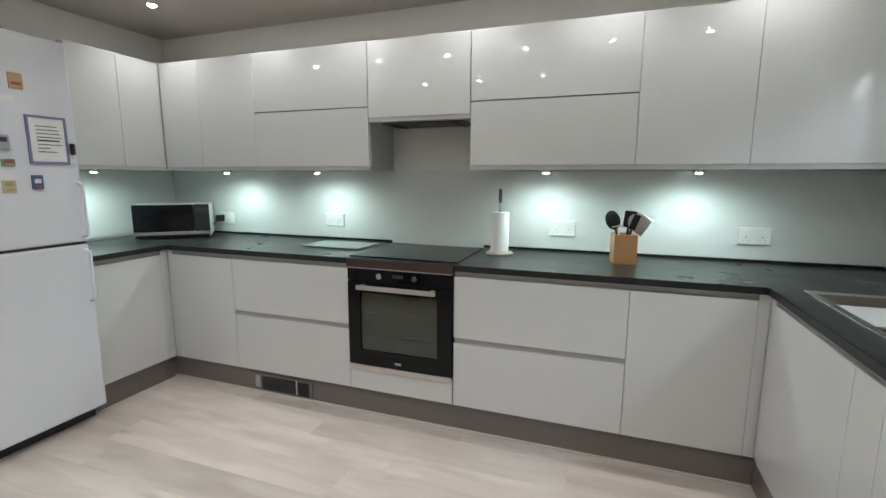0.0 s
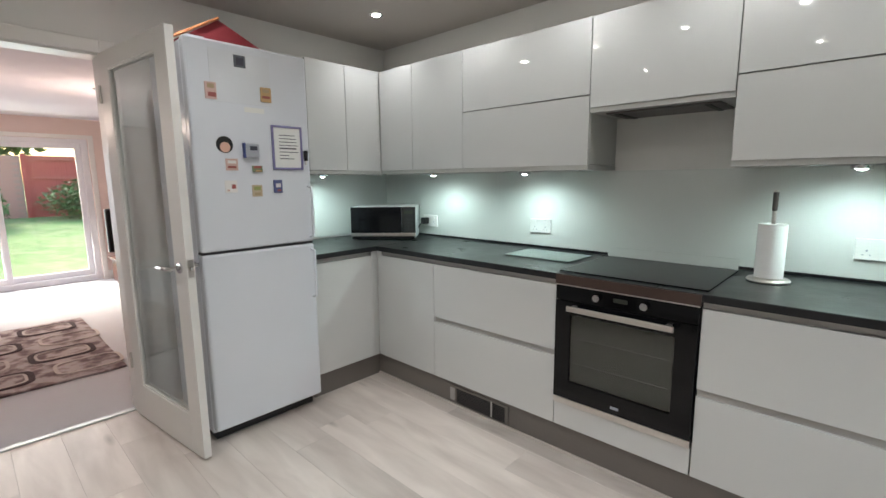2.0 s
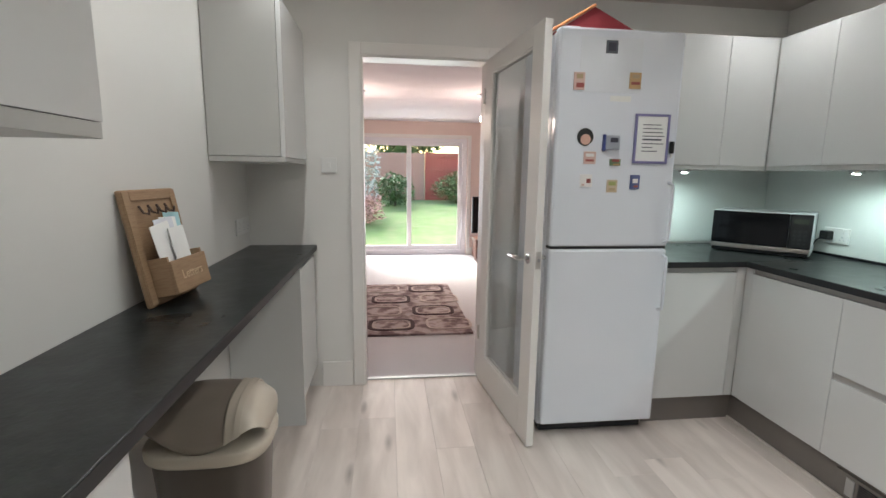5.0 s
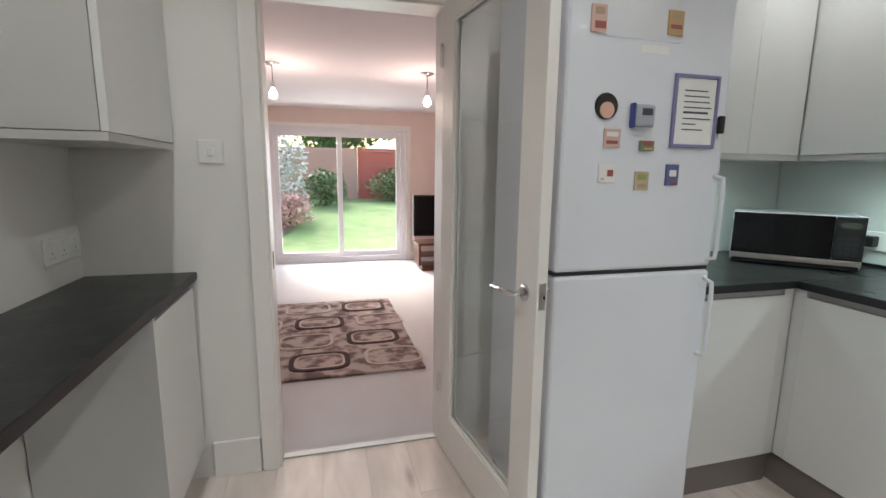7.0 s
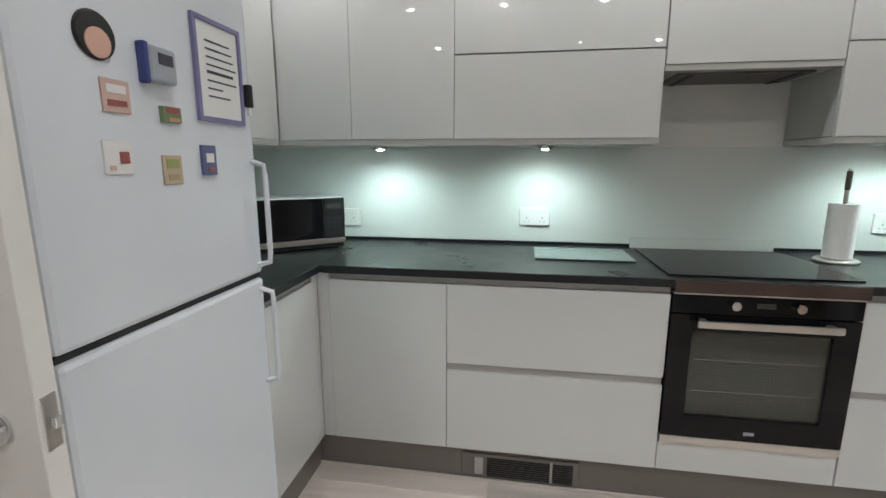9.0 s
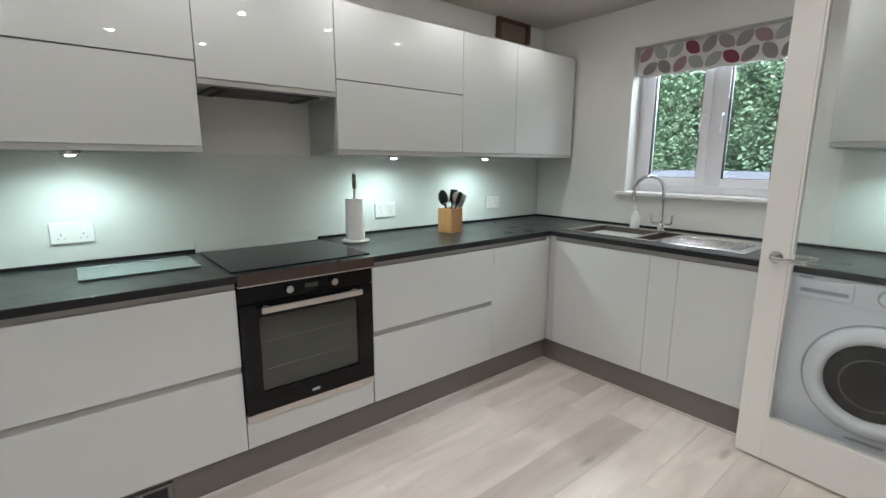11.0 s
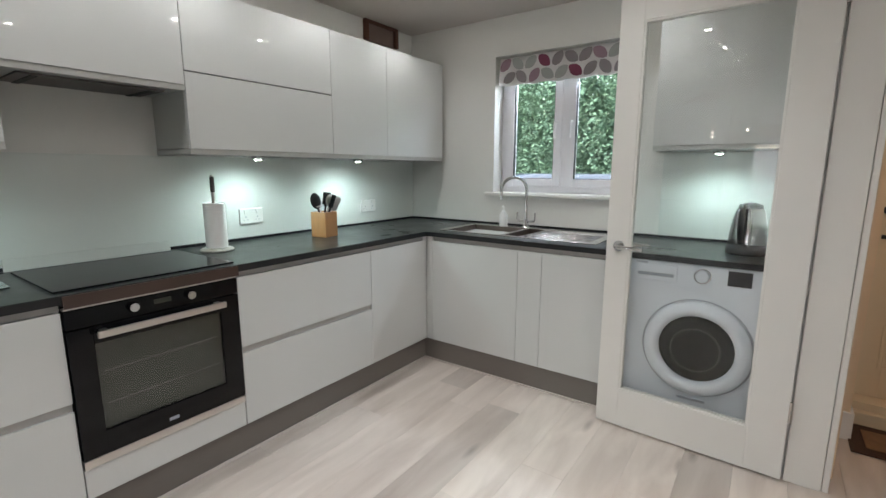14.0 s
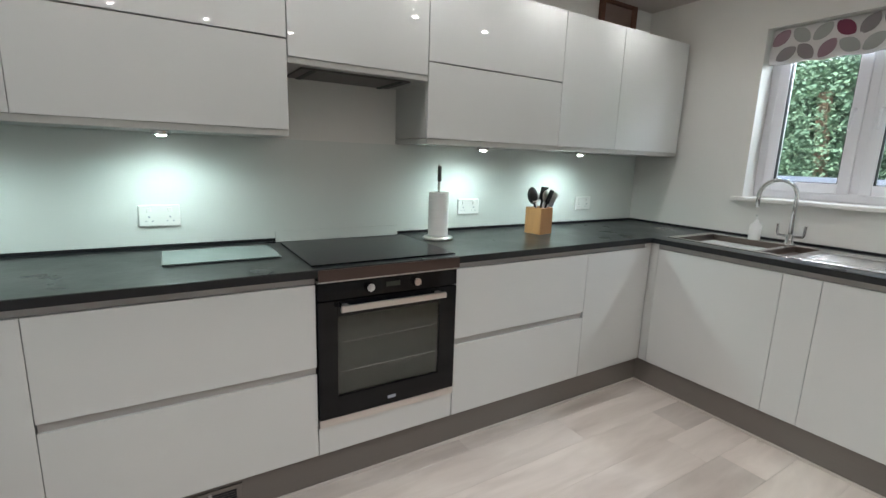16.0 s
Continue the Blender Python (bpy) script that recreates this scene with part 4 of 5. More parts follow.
# ---- doors ----
def glazed_door(name, m, label, w=0.762, h=1.965, t=0.036, stile=0.115, handle_x=0.70, side=1, rail=0.085, hinge_stile=0.115, hinges=(0.28, 1.72)):
    """A door leaf with one tall pane; hinge at x=0, leaf along +x, thickness about y=0."""
    d = thing(name, label, "door", m)
    bm = bmesh.new()
    add_box(bm, 0, hinge_stile, -t / 2, t / 2, 0.006, h, 0.002)
    add_box(bm, w - stile, w, -t / 2, t / 2, 0.006, h, 0.002)
    add_box(bm, hinge_stile, w - stile, -t / 2, t / 2, 0.006, 0.20)
    add_box(bm, hinge_stile, w - stile, -t / 2, t / 2, h - rail, h)
    part("leaf", bm, M["white"], d)
    bm = bmesh.new()
    for y in (-t / 2 + 0.004, t / 2 - 0.012):
        add_box(bm, hinge_stile, hinge_stile + 0.01, y, y + 0.008, 0.20, h - rail)
        add_box(bm, w - stile - 0.01, w - stile, y, y + 0.008, 0.20, h - rail)
        add_box(bm, hinge_stile + 0.01, w - stile - 0.01, y, y + 0.008, 0.20, 0.21)
        add_box(bm, hinge_stile + 0.01, w - stile - 0.01, y, y + 0.008, h - rail - 0.01, h - rail)
    part("glazing_bead", bm, M["white"], d)
    part("pane", box(hinge_stile, w - stile, -0.003, 0.003, 0.20, h - rail), M["clear"], d)
    hz = 0.93
    for s in (-1, 1):
        hd = part("handle", tube([(handle_x, s * t / 2, hz), (handle_x, s * (t / 2 + 0.045), hz), (handle_x - 0.015, s * (t / 2 + 0.052), hz), (handle_x - 0.12, s * (t / 2 + 0.05), hz - 0.003)], 0.0095, 12), M["chrome"], d, "chrome lever handle", smooth=True)
        part("rose", cyl(0.026, 0.008, pose(handle_x, s * (t / 2 + (0.0 if s < 0 else 0.008)), hz, 90), 24, None, 0.002), M["chrome"], hd)
    part("latch_plate", box(w, w + 0.002, -0.011, 0.011, hz - 0.04, hz + 0.04), M["steel"], d, "steel latch plate")
    part("latch", box(w + 0.002, w + 0.012, -0.006, 0.006, hz - 0.008, hz + 0.008, 0.002), M["chrome"], d)
    for z in hinges:
        part("hinge", cyl(0.007, 0.09, pose(-0.004, side * (t / 2 + 0.004), z), 12), M["steel"], d, "steel butt hinge")
    return d


a1 = math.degrees(math.atan2(1.824 - 1.735, -3.79 + 4.535))
glazed_door("door", pose(-4.535, 1.735, 0.004, 0, 0, a1), "white glazed living room door standing open against the fridge freezer", side=-1)
glazed_door("door", pose(-0.793, 1.012, 0.004, 0, 0, 87.3), "white glazed hall door folded back in front of the washing machine", w=0.785, h=2.05, stile=0.105, handle_x=0.725, side=1, rail=0.11, hinge_stile=0.135, hinges=(0.27, 1.87))

sp_ = thing("strike_plate", "small dark steel strike plate on the living room door frame", "door hardware", pose(-4.60, DY0 + 0.0225, 0.885))
part("plate", box(-0.012, 0.012, 0, 0.002, 0, 0.07, 0.0005), M["darksteel"], sp_)

# front door
fd = thing("front_door", "cream front door with narrow patterned glass and a brass letter plate", "door", pose(0.10, 0.72, 0.115, 0, 0, -90))
bm = bmesh.new()
add_box(bm, 0, 0.115, 0, 0.045, 0, 1.99, 0.002)
add_box(bm, 0.315, 0.545, 0, 0.045, 0.93, 1.86)
add_box(bm, 0.745, 0.86, 0, 0.045, 0, 1.99, 0.002)
add_box(bm, 0.115, 0.745, 0, 0.045, 1.86, 1.99)
add_box(bm, 0.115, 0.745, 0, 0.045, 0, 0.93)
part("leaf", bm, M["frontdoor"], fd)
for x0, x1 in ((0.115, 0.315), (0.545, 0.745)):
    part("pane", box(x0, x1, 0.018, 0.026, 0.93, 1.86), M["frosted"], fd, "patterned pale blue glass")
    bm = bmesh.new()
    for a in ((x0 - 0.012, x0 + 0.004, 0.92, 1.87), (x1 - 0.004, x1 + 0.012, 0.92, 1.87), (x0 + 0.004, x1 - 0.004, 0.918, 0.934), (x0 + 0.004, x1 - 0.004, 1.856, 1.872)):
        add_box(bm, a[0], a[1], -0.008, 0.0, a[2], a[3], 0.002)
    part("moulding", bm, M["frontdoor"], fd)
    cxm = (x0 + x1) / 2
    ov = [(cxm + 0.055 * math.cos(u), 0.0165, 1.40 + 0.30 * math.sin(u)) for u in np.linspace(0, 2 * math.pi, 33)[:-1]]
    part("etched_pattern", tube(ov, 0.0018, 6, True), M["etch"], fd, "thin grey etched oval")
    for k in range(7):
        a = k * math.pi / 3.5
        part("etched_leaf", tube([(cxm, 0.0165, 1.42), (cxm + 0.02 * math.cos(a), 0.0165, 1.42 + 0.045 * math.sin(a)), (cxm + 0.028 * math.cos(a + 0.5), 0.0165, 1.42 + 0.07 * math.sin(a + 0.5))], 0.002, 5), M["etch"], fd)
    for z0, z1 in ((0.16, 0.40), (0.50, 0.76)):
        bm = bmesh.new()
        for a in ((x0 - 0.02, x0 - 0.004, z0, z1), (x1 + 0.004, x1 + 0.02, z0, z1), (x0 - 0.004, x1 + 0.004, z0, z0 + 0.016), (x0 - 0.004, x1 + 0.004, z1 - 0.016, z1)):
            add_box(bm, a[0], a[1], -0.006, 0.0, a[2], a[3], 0.003)
        part("panel_moulding", bm, M["frontdoor"], fd)
lp = part("letter_plate", box(0.27, 0.57, -0.008, 0, 0.80, 0.865, 0.003), M["bronze"], fd, "dark bronze letter plate")
part("flap", box(0.29, 0.55, -0.011, -0.008, 0.812, 0.853, 0.002), M["bronze"], lp)
part("latch_lock", add_cyl(box(0.01, 0.075, -0.03, 0, 1.20, 1.26, 0.006), 0.018, 0.035, pose(0.05, -0.028, 1.23, 90)), M["dark"], fd, "black night latch")
part("lock", cyl(0.02, 0.02, pose(0.04, 0, 0.985, 90), 20), M["dark"], fd, "black round lock")
part("hook", box(0.03, 0.09, -0.012, 0, 0.84, 0.86, 0.003), M["dark"], fd)
fs = thing("door_surround", "cream painted frame and sill of the front door, lamplight put into the frame colour", "door frame")
fs["kind"] = "structure"
part("jamb", box(0.05, 0.16, 0.7205, 0.7395, 0.0, 2.139), M["hall"], fs)
part("jamb", box(0.05, 0.16, -0.2195, -0.1405, 0.0, 2.139), M["hall"], fs)
part("head", box(0.05, 0.16, -0.14, 0.72, 2.107, 2.139), M["hall"], fs)
part("sill", box(-0.038, 0.16, -0.14, 0.72, 0.0, 0.07, 0.004), M["frontdoor"], fs, "cream raised door sill")
part("sill", box(0.0, 0.16, -0.14, 0.72, 0.0705, 0.113, 0.003), M["frontdoor"], fs)
dm = thing("door_mat", "dark brown coir door mat with a paler centre", "door mat", pose(-0.36, 0.02, 0.0))
part("border", box(0, 0.31, 0, 0.72, 0.001, 0.011, 0.003), M["matdark"], dm)
part("centre", box(0.06, 0.25, 0.06, 0.66, 0.0112, 0.014), M["matmid"], dm)

sh = thing("shoe", "black shoe lying on the hall floor by the mat", "shoe", pose(-0.14, 0.305, 0.0145, 0, 0, 100))
sole, upper = [], []
for k in range(28):
    u = math.tau * k / 28
    w = 0.042 * (1 - 0.18 * math.cos(u)) * math.sin(u)
    sole.append((-0.13 + 0.13 * math.cos(u), w))
shoe_rings = [[(x, y, 0.0) for x, y in sole], [(x, y * 1.04, 0.018) for x, y in sole], [(x * 0.99 - 0.001, y * 0.95, 0.030 + 0.02 * (x < -0.12)) for x, y in sole], [(-0.155 + (x + 0.13) * 0.62, y * 0.6, 0.055 + 0.02 * (x < -0.12)) for x, y in sole]]
bm = bmesh.new()
rr = [[bm.verts.new(p) for p in r_] for r_ in shoe_rings]
for a, b in zip(rr, rr[1:]):
    for i in range(28):
        bm.faces.new((a[i], a[(i + 1) % 28], b[(i + 1) % 28], b[i]))
bm.faces.new(rr[0][::-1])
bm.faces.new(rr[-1])
bmesh.ops.recalc_face_normals(bm, faces=bm.faces)
part("upper", bm, M["blackplastic"], sh, smooth=True)

# ---- window ----
win = thing("window_1", "white plastic casement window over the sink", "window")
win["kind"] = "structure"
XF = 0.085
bm = bmesh.new()
for a in ((WY0, WY0 + 0.055, WZ0 + 0.002, WZ1), (WY1 - 0.055, WY1, WZ0 + 0.002, WZ1), (WY0 + 0.055, WY1 - 0.055, WZ0 + 0.002, WZ0 + 0.055), (WY0 + 0.055, WY1 - 0.055, WZ1 - 0.055, WZ1), (2.335, 2.395, WZ0 + 0.055, WZ1 - 0.055)):
    add_box(bm, XF, XF + 0.07, a[0], a[1], a[2], a[3], 0.003)
part("window_frame", bm, M["upvc"], win)
for y0, y1 in ((WY0 + 0.045, 2.345), (2.385, WY1 - 0.045)):
    bm = bmesh.new()
    z0, z1 = WZ0 + 0.045, WZ1 - 0.045
    for a in ((y0, y0 + 0.055, z0, z1), (y1 - 0.055, y1, z0, z1), (y0 + 0.055, y1 - 0.055, z0, z0 + 0.055), (y0 + 0.055, y1 - 0.055, z1 - 0.055, z1)):
        add_box(bm, XF - 0.012, XF + 0.045, a[0], a[1], a[2], a[3], 0.004)
    part("sash", bm, M["upvc"], win)
    bm = bmesh.new()
    for a in ((y0 + 0.055, y0 + 0.059, z0 + 0.055, z1 - 0.055), (y1 - 0.059, y1 - 0.055, z0 + 0.055, z1 - 0.055), (y0 + 0.059, y1 - 0.059, z0 + 0.055, z0 + 0.059)):
        add_box(bm, XF - 0.005, XF + 0.02, *a)
    part("gasket", bm, M["dark"], win)
    pn = part("pane", box(XF + 0.02, XF + 0.026, y0 + 0.055, y1 - 0.055, z0 + 0.055, z1 - 0.055), M["clear"], win)
    pn.visible_shadow = False
hnd = part("handle", tube([(XF - 0.012, 2.42, 1.62), (XF - 0.05, 2.42, 1.62), (XF - 0.052, 2.42, 1.51)], 0.008, 8), M["upvc"], win, "white window handle")
hnd = part("handle", tube([(XF - 0.012, 2.31, 1.62), (XF - 0.05, 2.31, 1.62), (XF - 0.052, 2.31, 1.51)], 0.008, 8), M["upvc"], win, "white window handle")
part("window_sill", box(-0.085, XF, WY0 - 0.05, WY1 + 0.05, WZ0 - 0.022, WZ0 + 0.001, 0.005), M["white"], win, "white painted window sill")
bl = thing("roman_blind", "raised patterned fabric blind with pink and grey leaf ovals", "blind", pose(0.0, 0, 0))
M["fabric"] = mat("white blind fabric", (0.72, 0.70, 0.70), 0.9, vary=0.03, bump=0.3)
bm = bmesh.new()
ny = 60
prof = [(0.03, 2.078), (0.012, 2.075), (0.008, 2.03), (0.0, 1.97), (-0.004, 1.92), (0.004, 1.89), (0.016, 1.885), (0.02, 1.92), (0.022, 2.0)]
grid = [[bm.verts.new((x + 0.0035 * math.sin(j * 0.9), WY0 + 0.012 + (WY1 - WY0 - 0.024) * j / ny, z + 0.004 * math.sin(j * 0.55) * (z < 1.95))) for j in range(ny + 1)] for x, z in prof]
for a, b in zip(grid, grid[1:]):
    for j in range(ny):
        bm.faces.new((a[j], a[j + 1], b[j + 1], b[j]))
part("fabric", bm, M["fabric"], bl, "white fabric with leaf ovals", smooth=True)
leafc = [mat("leaf berry", (0.19, 0.045, 0.085), 0.9), mat("leaf grey", (0.25, 0.225, 0.235), 0.9), mat("leaf mauve", (0.30, 0.20, 0.24), 0.9), mat("leaf pale", (0.36, 0.37, 0.36), 0.9)]
rnd = random.Random(11)
k = 0
for row, z in enumerate((1.935, 2.025)):
    y = WY0 + 0.06 + 0.04 * row
    while y < WY1 - 0.05:
        a = (0.75 if (k + row) % 2 else -0.75) + rnd.uniform(-0.2, 0.2)
        bm = bmesh.new()
        n = 18
        ring = []
        for i in range(n):
            u = 2 * math.pi * i / n
            px, pz = 0.054 * math.cos(u), 0.034 * math.sin(u) * abs(math.sin(u)) ** 0.5
            ring.append(bm.verts.new((-0.0082 - 0.0005 * (k % 2) + (0.009 if row else 0.0), y + px * math.cos(a) - pz * math.sin(a), z + px * math.sin(a) + pz * math.cos(a))))
        top = [bm.verts.new(v.co + Vector((-0.0012, 0, 0))) for v in ring]
        bm.faces.new(top)
        bm.faces.new(ring[::-1])
        for i in range(n):
            bm.faces.new((ring[i], ring[(i + 1) % n], top[(i + 1) % n], top[i]))
        part("leaf", bm, leafc[(1, 3, 0, 1, 2, 3, 1)[(k * 3 + row * 2) % 7]], bl)
        y += rnd.uniform(0.092, 0.099)
        k += 1

# ---- sink ----
sk = thing("sink", "stainless steel inset sink with a drainer and a small half bowl", "sink", pose(0, 0, ZW))
bm = bmesh.new()
B0, B1, C0, C1 = 2.51, 2.915, 2.37, 2.485
add_box(bm, SX0, SX0 + 0.028, SY0, SY1, 0, 0.005, 0.002)
add_box(bm, SX1 - 0.05, SX1, SY0, SY1, 0, 0.005, 0.002)
add_box(bm, SX0 + 0.028, SX1 - 0.05, B1, SY1, 0, 0.005)
add_box(bm, SX0 + 0.028, SX1 - 0.05, C1, B0, 0, 0.005)
add_box(bm, SX0 + 0.028, SX1 - 0.05, SY0, C0, 0, 0.004)
part("rim", bm, M["sink"], sk)
def bowl(y0, y1, d):
    bm = bmesh.new()
    x0, x1 = SX0 + 0.028, SX1 - 0.05
    add_box(bm, x0, x0 + 0.003, y0, y1, -d, 0.003)
    add_box(bm, x1 - 0.003, x1, y0, y1, -d, 0.003)
    add_box(bm, x0 + 0.003, x1 - 0.003, y0, y0 + 0.003, -d, 0.003)
    add_box(bm, x0 + 0.003, x1 - 0.003, y1 - 0.003, y1, -d, 0.003)
    add_box(bm, x0 + 0.003, x1 - 0.003, y0 + 0.003, y1 - 0.003, -d, -d + 0.003)
    return bm
part("bowl", bowl(B0, B1, 0.15), M["bowl"], sk)
part("small_bowl", bowl(C0, C1, 0.03), M["bowl"], sk)
part("waste", lathe([(0, -0.144), (0.03, -0.144), (0.043, -0.146)], 24, pose(-0.36, 2.68, 0)), M["chrome"], sk)
part("waste", lathe([(0, -0.022), (0.02, -0.022), (0.035, -0.026)], 24, pose(-0.36, 2.425, 0)), M["chrome"], sk)
for i in range(7):
    part("drainer_rib", box(SX0 + 0.07 + i * 0.04, SX0 + 0.078 + i * 0.04, SY0 + 0.05, C0 - 0.05, 0.0042, 0.0065, 0.001), M["sink"], sk)
tap = thing("mixer_tap", "tall chrome swan-neck mixer tap with two levers", "tap", pose(-0.150, 2.525, ZW + 0.005) @ Matrix.Diagonal((1.06, 1.06, 1.03, 1)))
arc = [(0, 0, 0), (0, 0, 0.25)] + [(-0.06 + 0.06 * math.cos(u), 0.06 - 0.06 * math.cos(u), 0.25 + 0.085 * math.sin(u)) for u in np.linspace(0.1, math.pi, 14)] + [(-0.12, 0.12, 0.19)]
part("spout", tube(arc, 0.0105, 14), M["chrome"], tap, smooth=True)
part("base", lathe([(0, 0), (0.026, 0), (0.026, 0.006), (0.018, 0.012), (0.016, 0.05), (0.012, 0.055), (0, 0.055)], 24), M["chrome"], tap, smooth=True)
part("lever", tube([(0, -0.02, 0.045), (0, -0.055, 0.047), (0, -0.06, 0.06), (0, -0.062, 0.105)], 0.007, 10), M["chrome"], tap)
part("lever", tube([(0, 0.02, 0.045), (0, 0.055, 0.047), (0, 0.06, 0.06), (0, 0.062, 0.105)], 0.007, 10), M["chrome"], tap)
sp = thing("soap_bottle", "clear soap bottle with a white pump by the tap", "soap bottle", pose(-0.15, 2.70, ZW + 0.005))
part("bottle", lathe([(0, 0), (0.028, 0), (0.03, 0.005), (0.03, 0.08), (0.012, 0.10), (0.012, 0.11), (0, 0.11)], 24), mat("soap plastic", (0.72, 0.71, 0.70), 0.3), sp, smooth=True)
part("pump", tube([(0, 0, 0.11), (0, 0, 0.14), (-0.03, 0, 0.142)], 0.005, 8), M["plastic"], sp)

# ---- things on the worktops ----
gb = thing("chopping_board", "pale glass chopping board lying beside the hob", "chopping board", pose(-3.07, 3.235, ZW))
part("board", box(0, 0.40, 0, 0.26, 0.003, 0.008, 0.002), M["cutglass"], gb)
for x, y in ((0.02, 0.02), (0.38, 0.02), (0.02, 0.24), (0.38, 0.24)):
    part("foot", cyl(0.008, 0.003, pose(x, y, 0), 10), M["dark"], gb)
hb = thing("splash_guard", "low pale strip standing behind the hob", "splash guard", pose(-2.62, 3.585, ZW))
part("strip", box(0, 0.62, 0, 0.006, 0.0, 0.05, 0.001), M["splash"], hb)
rt = thing("paper_towel_holder", "white paper towel roll on a steel stand", "paper towel holder", pose(-1.86, 3.40, ZW))
part("base", lathe([(0, 0), (0.075, 0), (0.078, 0.006), (0.07, 0.014), (0, 0.016)], 32), M["steel"], rt, smooth=True)
part("post", cyl(0.008, 0.36, pose(0, 0, 0.014), 14), M["steel"], rt)
part("knob", lathe([(0.008, 0.29), (0.010, 0.30), (0.010, 0.365), (0.0, 0.37)], 16), M["darksteel"], rt, "dark steel tip")
part("roll", lathe([(0.02, 0.018), (0.05, 0.018), (0.0505, 0.02), (0.0505, 0.235), (0.05, 0.237), (0.02, 0.237)], 36), M["paper"], rt, "white paper roll", smooth=False)
ub = thing("utensil_block", "square beech block holding kitchen utensils", "utensil holder", pose(-1.21, 3.36, ZW, 0, 0, 10))
bm = bmesh.new()
add_box(bm, -0.055, 0.055, -0.055, -0.045, 0, 0.15, 0.002)
add_box(bm, -0.055, 0.055, 0.045, 0.055, 0, 0.15, 0.002)
add_box(bm, -0.055, -0.045, -0.045, 0.045, 0, 0.15, 0.002)
add_box(bm, 0.045, 0.055, -0.045, 0.045, 0, 0.15, 0.002)
add_box(bm, -0.045, 0.045, -0.045, 0.045, 0.002, 0.012)
part("block", bm, M["orangewood"], ub)


def utensil(name, label, m, material, head):
    t = thing(name, label, "utensil", pose(-1.21, 3.36, ZW + 0.013) @ m)
    part("handle", tube([(0, 0, 0.0), (0, 0, 0.1), (0, 0, 0.17)], 0.006, 8), material, t)
    part("head", head, material, t, smooth=True)
    return t


def spoon(rx, rz, ry=0.008):
    bm = bmesh.new()
    bmesh.ops.create_uvsphere(bm, u_segments=20, v_segments=10, radius=1)
    bm.transform(Matrix.Translation((0, 0, 0.17 + rz * 0.9)) @ Matrix.Diagonal((rx, ry, rz, 1)))
    return bm


utensil("ladle", "black plastic ladle in the block", pose(0.012, 0, 0, 0, -19), M["blackplastic"], spoon(0.036, 0.05, 0.016))
utensil("spatula", "black plastic spatula in the block", pose(0.0, 0.02, 0, 6, 6), M["blackplastic"], box(-0.028, 0.028, -0.002, 0.002, 0.17, 0.255, 0.002))
utensil("slotted_turner", "steel slotted turner in the block", pose(-0.040, 0, 0, 4, 31), M["steel"], box(-0.036, 0.036, -0.002, 0.002, 0.17, 0.265, 0.002))
utensil("serving_spoon", "steel serving spoon in the block", pose(-0.005, -0.015, 0, -3, 13), M["steel"], spoon(0.028, 0.045))
utensil("serving_fork", "black serving fork in the block", pose(-0.02, 0.0, 0, 8, 18), M["blackplastic"], box(-0.016, 0.016, -0.003, 0.003, 0.17, 0.25, 0.003))
utensil("masher", "steel potato masher in the block", pose(-0.01, -0.01, 0, -4, -8), M["steel"], box(-0.028, 0.028, -0.015, 0.015, 0.17, 0.18, 0.003))
ke = thing("kettle", "black and steel electric kettle on its base", "kettle", pose(-0.40, 1.235, ZW, 0, 0, -90))
part("base", lathe([(0, 0), (0.085, 0), (0.088, 0.008), (0.086, 0.044), (0, 0.046)], 32), M["blackplastic"], ke, smooth=True)
part("body", lathe([(0, 0.047), (0.083, 0.047), (0.083, 0.055), (0.074, 0.14), (0.06, 0.21), (0.05, 0.225), (0, 0.227)], 36), M["kettlesteel"], ke, "polished steel body", smooth=True)
part("lid", lathe([(0.052, 0.222), (0.05, 0.238), (0.02, 0.248), (0, 0.25)], 28), M["blackplastic"], ke, "black lid", smooth=True)
part("handle", tube([(-0.02, -0.045, 0.23), (-0.025, -0.09, 0.235), (-0.03, -0.115, 0.20), (-0.03, -0.115, 0.12), (-0.025, -0.085, 0.06)], 0.012, 12), M["blackplastic"], ke, "black handle", smooth=True)
part("spout", tube([(0.01, 0.05, 0.19), (0.012, 0.085, 0.222)], 0.018, 12), M["chrome"], ke, smooth=True)

lr = thing("letter_rack", "light wooden letter rack with hooks leaning on the wall", "letter rack", pose(-3.245, 0.43, ZW, 0, 0, 174) @ pose(0, 0, 0, -10.5))
bm = bmesh.new()
part("backboard", box(0, 0.275, 0, 0.018, 0.003, 0.37, 0.006), M["pinewood"], lr)
part("frame", add_box(add_box(add_box(box(0.0, 0.03, -0.006, 0, 0.01, 0.365, 0.002), 0.24, 0.27, -0.006, 0, 0.01, 0.365, 0.002), 0.03, 0.24, -0.006, 0, 0.335, 0.365, 0.002), 0.03, 0.24, -0.006, 0, 0.01, 0.04, 0.002), M["pinewood"], lr)
bm = bmesh.new()
add_box(bm, 0.03, 0.235, -0.075, -0.065, 0.03, 0.135, 0.002)
add_box(bm, 0.03, 0.04, -0.065, -0.001, 0.03, 0.15, 0.001)
add_box(bm, 0.225, 0.235, -0.065, -0.001, 0.03, 0.15, 0.001)
add_box(bm, 0.04, 0.225, -0.065, -0.001, 0.03, 0.038)
part("letter_box", bm, M["pinewood"], lr, "light wooden letter pocket")
tx = bpy.data.curves.new("lettering", "FONT")
tx.body, tx.size, tx.extrude, tx.align_x = "Letters", 0.042, 0.0008, "CENTER"
txo = new("lettering_curve", tx)
dg = bpy.context.evaluated_depsgraph_get()
tme = bpy.data.meshes.new_from_object(txo.evaluated_get(dg))
